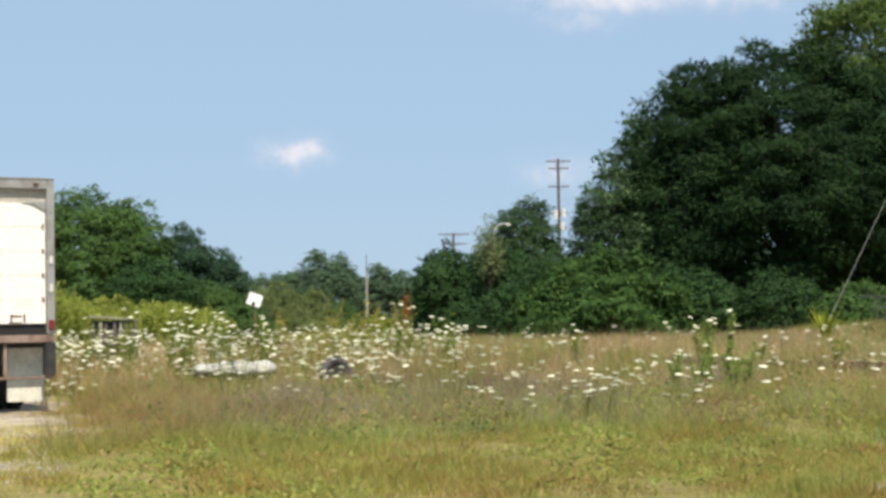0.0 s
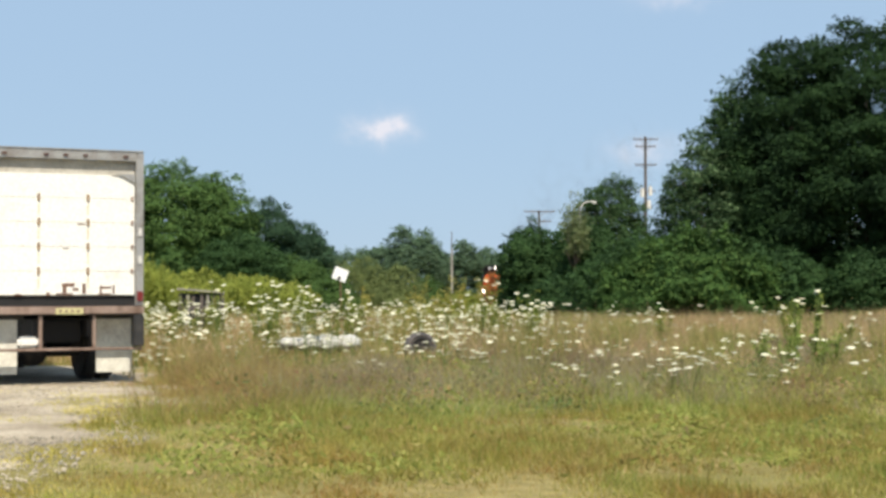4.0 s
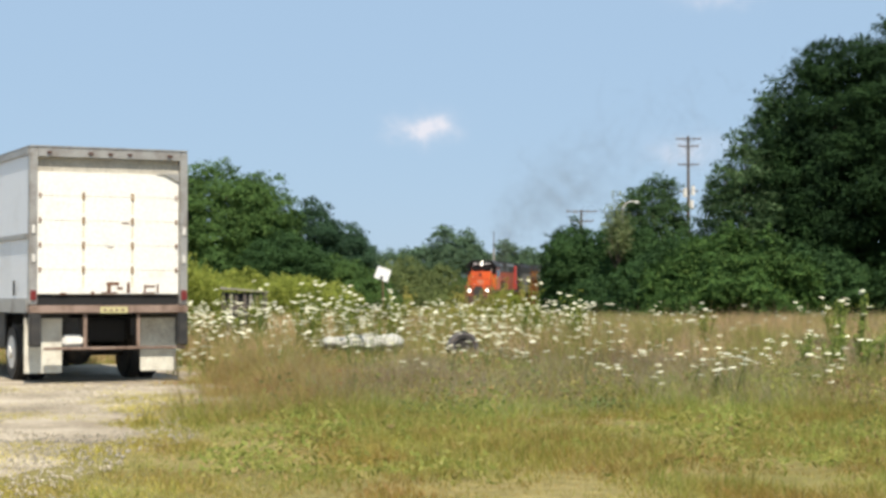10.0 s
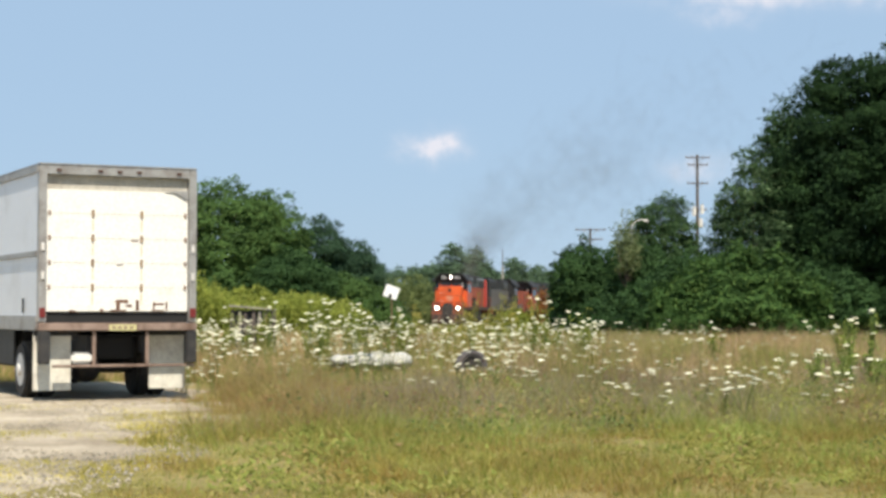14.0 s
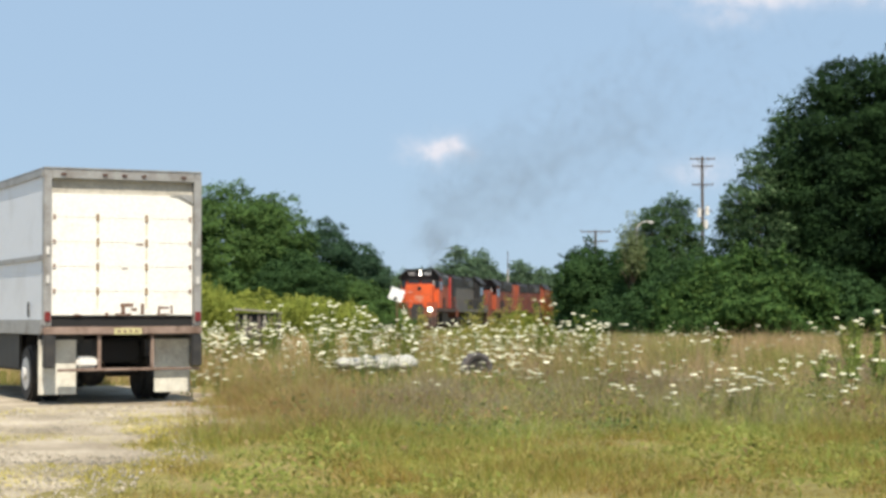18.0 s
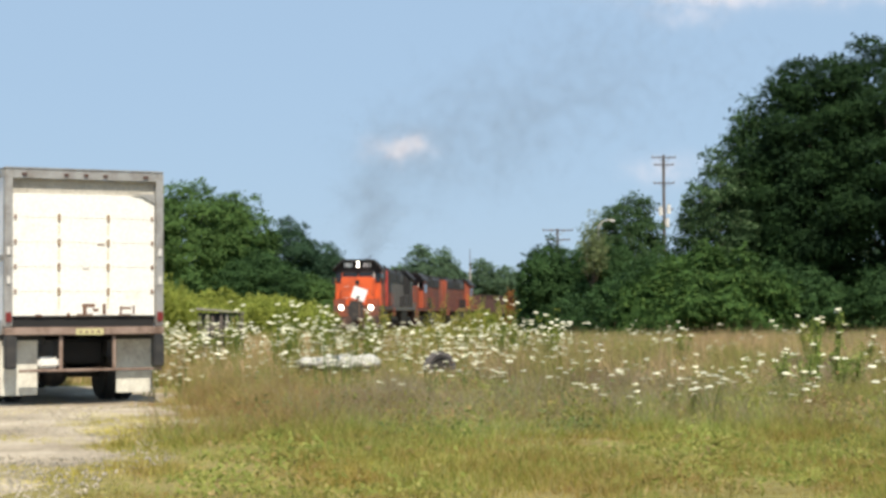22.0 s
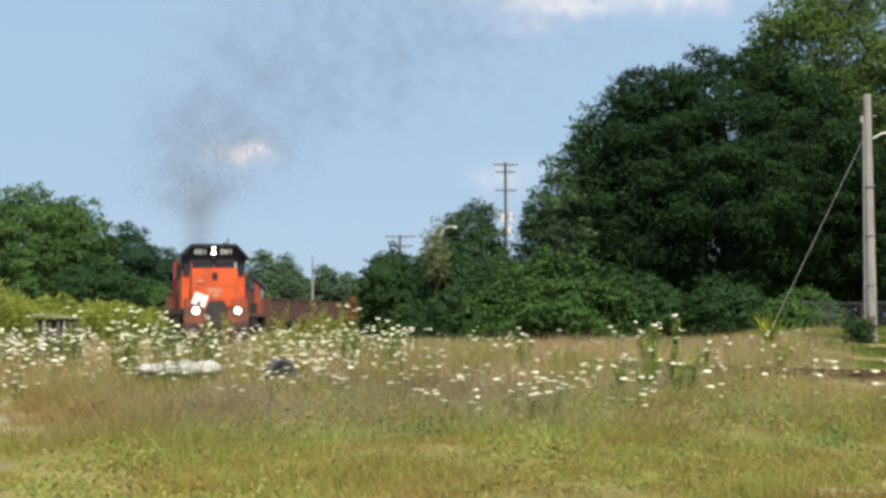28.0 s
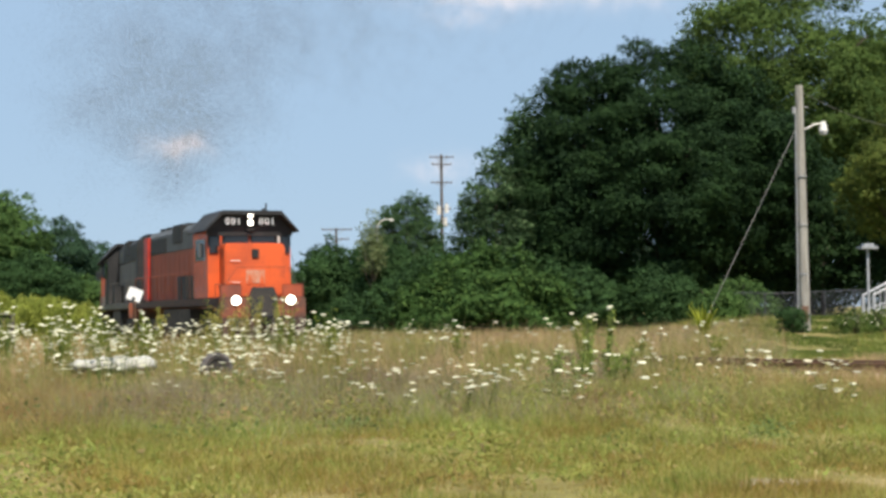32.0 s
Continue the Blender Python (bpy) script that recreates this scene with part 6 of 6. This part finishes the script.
def build_flowers():
    masters = [flower_master(i, h) for i, h in enumerate((0.62, 0.8, 0.92, 1.04, 1.18, 0.42))]
    q = random.Random(77)
    spots = flower_spots(215, 5)
    for i, (x, y) in enumerate(spots):
        m = pose(x, y, float(land(x, y)) - 0.02, 0, 0, q.uniform(0, 360))
        k = q.choice((0, 1, 2, 3, 4)) if y > 30 else q.choice((5, 5, 0))
        if i < 6:
            masters[i].matrix_basis = pose(-2.4 + i * 0.75, 37 + 1.3 * (i % 3), 0)
        else:
            copy_thing(masters[k], m)
    # the far and uncountable rest in one piece
    V, Fc = [], []
    n = 0
    by_pole = [(q.uniform(23.4, 26.2), q.uniform(60.2, 61.4)) for _ in range(45)]
    for x, y in flower_spots(1000, 9) + by_pole:
        y, x = (y, x) if y > 60 else (y * 1.06, x * 1.06)
        z = float(land(x, y)) + q.uniform(0.5, 1.22) * (0.6 if y < 32 or y > 60 else 1)
        u = UMBELS[q.randrange(4)]
        c = np.empty(len(u.vertices) * 3, np.float32)
        u.vertices.foreach_get("co", c)
        f = np.empty(len(u.polygons) * 3, np.int32)
        u.polygons.foreach_get("vertices", f)
        tilt, spin = radians(q.uniform(-6, 16)), q.uniform(0, 6.28)
        R3 = np.array(Euler((tilt, 0, 0)).to_matrix() @ Euler((0, 0, spin)).to_matrix())
        V.append(c.reshape(-1, 3) @ R3.T + (x, y, z))
        Fc.append(f.reshape(-1, 3) + n)
        n += len(u.vertices)
    tagged(link("flower_heads", mesh_of("flower_heads", np.vstack(V), np.vstack(Fc), M["petal"])), "scattered white wild carrot heads", "flowers", kind="stuff")


build_flowers()


def tall_weed(x, y, h, spread, leaf, n, label, heads=0, seed=0):
    """A leafy upright weed: several stalks with leaves up their length, and white heads on some."""
    q = random.Random(seed)
    z0 = float(land(x, y))
    t = thing("tall_weed", x, y, z0, 0, label, "weed", "tall weeds")
    P, N = [], []
    for i in range(5):
        a, s = q.uniform(0, 6.28), spread * q.uniform(0.2, 1.0)
        tip = Vector((s * math.cos(a), s * math.sin(a), h * q.uniform(0.7, 1.0)))
        part("stalk", sweep([(0, 0, -0.05), (tip.x * 0.4, tip.y * 0.4, tip.z * 0.5), tip], 0.014, 5, 0.006), M["stem"], t)
        for _ in range(n // 5):
            u = q.uniform(0.2, 0.97)
            P.append((tip.x * u * u + q.gauss(0, 0.05), tip.y * u * u + q.gauss(0, 0.05), tip.z * u + q.gauss(0, 0.03)))
            N.append((math.cos(a + q.gauss(0, 1)), math.sin(a + q.gauss(0, 1)), 0.5))
        if i < heads:
            link("umbel", UMBELS[3], t, m=pose(tip.x, tip.y, tip.z, q.uniform(0, 18), q.uniform(-12, 12), 0))
    V, Fc = leaf_quads(np.array(P), np.array(N), 0.034, 3.0)
    link("leaves", mesh_of("leaves", V, Fc, LEAF[leaf]), t)


def build_weeds():
    k = 0
    for x, y, h, sp, leaf, heads in ((0.8, 52, 2.1, 0.42, "straw", 0), (0.55, 50.5, 1.6, 0.4, "straw", 0), (6.66, 29.0, 1.4, 0.16, "weedy", 3), (6.35, 28.4, 0.9, 0.3, "weedy", 2), (7.08, 29.4, 1.45, 0.15, "weedy", 3), (6.2, 29.5, 0.8, 0.3, "weedy", 2), (7.25, 28.7, 0.8, 0.3, "weedy", 1), (6.8, 27.9, 0.7, 0.35, "weedy", 1), (1.55, 52, 2.05, 0.35, "straw", 0), (1.15, 50, 1.7, 0.35, "straw", 0), (2.1, 55, 2.2, 0.3, "straw", 0), (-1.0, 56, 1.9, 0.3, "straw", 0), (2.9, 58, 2.0, 0.3, "straw", 0),
                                     (17.6, 58.4, 1.2, 0.4, "yellow", 0), (9.9, 38.0, 1.0, 0.3, "yellow", 3),
                                     (9.3, 41.5, 1.35, 0.25, "yellow", 3), (11.6, 38.0, 1.0, 0.3, "yellow", 2), (-2.6, 47, 1.55, 0.3, "yellow", 2), (-1.0, 44, 1.35, 0.3, "yellow", 2), (-4.9, 42, 1.1, 0.35, "yellow", 3), (-5.2, 41, 1.0, 0.3, "yellow", 2), (-4.5, 42.5, 1.2, 0.35, "yellow", 3), (-5.4, 43, 1.15, 0.3, "yellow", 2), (-6.0, 43, 1.1, 0.3, "yellow", 2), (-5.3, 43.6, 1.5, 0.3, "yellow", 1), (-4.6, 43.8, 1.35, 0.3, "straw", 1), (3.4, 43, 1.3, 0.3, "yellow", 3), (5.5, 36, 1.05, 0.3, "yellow", 3)):
        tall_weed(x, y, h, sp, leaf, 900 if y > 57 and x > 10 else 420 if leaf == "straw" else 230, "leafy yellow-green weed with white flower heads" if heads else "leafy yellow-green weed standing above the grass", heads, 300 + k)
        k += 1
    q = random.Random(12)
    for i in range(18):
        y = q.uniform(36, 46)
        x = y * (q.uniform(-0.105, -0.02) if i < 14 else q.uniform(0.02, 0.09))
        tall_weed(x, y, q.uniform(1.25, 1.85), q.uniform(0.25, 0.45), "yellow", 190, "leafy yellow-green weed with white flower heads", 4, 400 + i)


def spiky_weed(x, y, h, label):
    """A clump of stiff upright lance-shaped leaves."""
    q = random.Random(7)
    z0 = float(land(x, y))
    t = thing("lance_weed", x, y, z0, 0, label, "weed", "tall weeds")
    for i in range(16):
        a, lean, k = i * 2.4, q.uniform(0.08, 0.55), h * q.uniform(0.65, 1.0)
        d = Vector((math.cos(a), math.sin(a), 0))
        side = Vector((-d.y, d.x, 0)) * q.uniform(0.05, 0.08)
        bm = bmesh.new()
        rows = [[bm.verts.new(d * (0.05 + lean * k * u * u) + Vector((0, 0, k * u)) + side * w * v + d * 0.02 * abs(v)) for v in (-1, 0, 1)] for u, w in ((0, 0.5), (0.35, 1.0), (0.7, 0.8), (1.0, 0.05))]
        for A, B in zip(rows, rows[1:]):
            for c in (0, 1):
                bm.faces.new((A[c], A[c + 1], B[c + 1], B[c]))
        part("leaf", bm, LEAF["lime"], t)


build_weeds()
spiky_weed(17.15, 57.4, 1.5, "clump of stiff bright yellow-green lance leaves by the guy wire")


# ---- smoke ----
def puff_mesh(seed):
    """A loose swirl of soot: very many small faint flecks, thick in the middle and thin outside."""
    q = np.random.default_rng(seed)
    n = 1750
    p = q.normal(0, 1, (n, 3))
    p = p[np.linalg.norm(p, axis=1) < 2.4] * np.array((0.40, 1.6, 0.45))
    p[:, 2] += 0.12 * np.sin(p[:, 1] * 1.7 + seed)
    n = len(p)
    a, b = q.normal(0, 0.028, (n, 3)), q.normal(0, 0.028, (n, 3))
    V = np.stack([p, p + a, p + b], 1).reshape(-1, 3)
    return mesh_of("puff", V, np.arange(3 * n).reshape(-1, 3), M["soot"])


def soot_material():
    m, nt, p, out = nodes_of("soot")
    p.inputs["Base Color"].default_value, p.inputs["Roughness"].default_value = (0.12, 0.115, 0.11, 1), 1.0
    tr, mx = nt.nodes.new("ShaderNodeBsdfTransparent"), nt.nodes.new("ShaderNodeMixShader")
    mx.inputs[0].default_value = 0.115
    nt.links.new(tr.outputs[0], mx.inputs[1])
    nt.links.new(p.outputs[0], mx.inputs[2])
    nt.links.new(mx.outputs[0], out.inputs[0])
    return m


M["soot"] = soot_material()
PUFFS = []


def throttle(t):
    """How hard the engine smokes at t seconds."""
    return float(np.interp(t, [-12, -2, 1, 3, 6, 8.5, 10.5, 12, 14, 15.5, 18, 21, 22.5, 26, 29, 32], [2, 2, 3, 6, 11, 6, 4, 12, 13, 6, 6, 6, 8, 9, 9, 8]))


def build_smoke():
    t = thing("exhaust_smoke", 0, 0, 0, 0, "thin dark grey diesel smoke rising from the locomotive", "smoke", kind="stuff")
    kinds = [puff_mesh(60 + i) for i in range(5)]
    q = random.Random(21)
    for i in range(62):
        born = -9.0 + i * 0.66
        for k in range(int(round(3.3 * throttle(born)))):
            ob = link("puff", kinds[(i + k) % 5], t)
            a, r = q.uniform(0, 6.28), math.sqrt(q.uniform(0.02, 1.0))
            drift = (math.cos(a) * r, math.sin(a) * r, q.uniform(-0.8, 0.8))
            PUFFS.append((ob, born + q.uniform(-0.35, 0.35), drift, q.uniform(0.75, 1.3), q.choice((-1, 1)) * q.uniform(45, 120), q.choice((-1, 1)) * q.uniform(10, 80)))


build_smoke()


def puff_pose(t, born, drift, lift, spin, tumble):
    """Where a puff is: in the hood until it is blown out of the stack, then rising, drifting, turning and spreading."""
    age = t - born
    v = vehicle_pose(nose_run(max(t if age < 0 else born, -9.5)), -4.1, -15.3)
    if age < 0:
        return v @ pose(0, -12.3, 2.72)
    o = v @ Vector((0, -13.4, 4.2))
    s = 5.6 * (1 - math.exp(-((age / 2.3) ** 1.35))) + 0.25 * age
    k = 1 - math.exp(-age / 2.0)
    rise = lift * (4.4 * (1 - math.exp(-age / 0.9)) + 1.15 * age)
    wind = Vector((0.45, -1.0, 0)) * (age - 1.2 * (1 - math.exp(-age / 1.2)))
    h = math.degrees(v.to_euler().z)
    return pose(o.x + drift[0] * s + wind.x, o.y + drift[1] * s + wind.y, o.z + drift[2] * s * 0.55 + rise, tumble * k, 0, h + spin * k)


def smoke_motions():
    for ob, born, drift, lift, spin, tumble in PUFFS:
        ts = {0.0, 32.0}
        ts |= {float(k) for k in range(0, 33, 4) if k < born}
        ts |= {round(born + dt, 2) for dt in (-0.5, 0.0, 0.3, 0.8, 1.6, 3.0, 5.0, 8.0, 12.0, 18.0) if 0 < born + dt < 32}
        walk(ob, [(u, puff_pose(u, born, drift, lift, spin, tumble)) for u in sorted(ts)])


def motions():
    for ob, behind, a, b in TRAIN:
        walk(ob, [(0.5 * k, vehicle_pose(nose_run(0.5 * k) + behind, a, b)) for k in range(65)])
    smoke_motions()


motions()
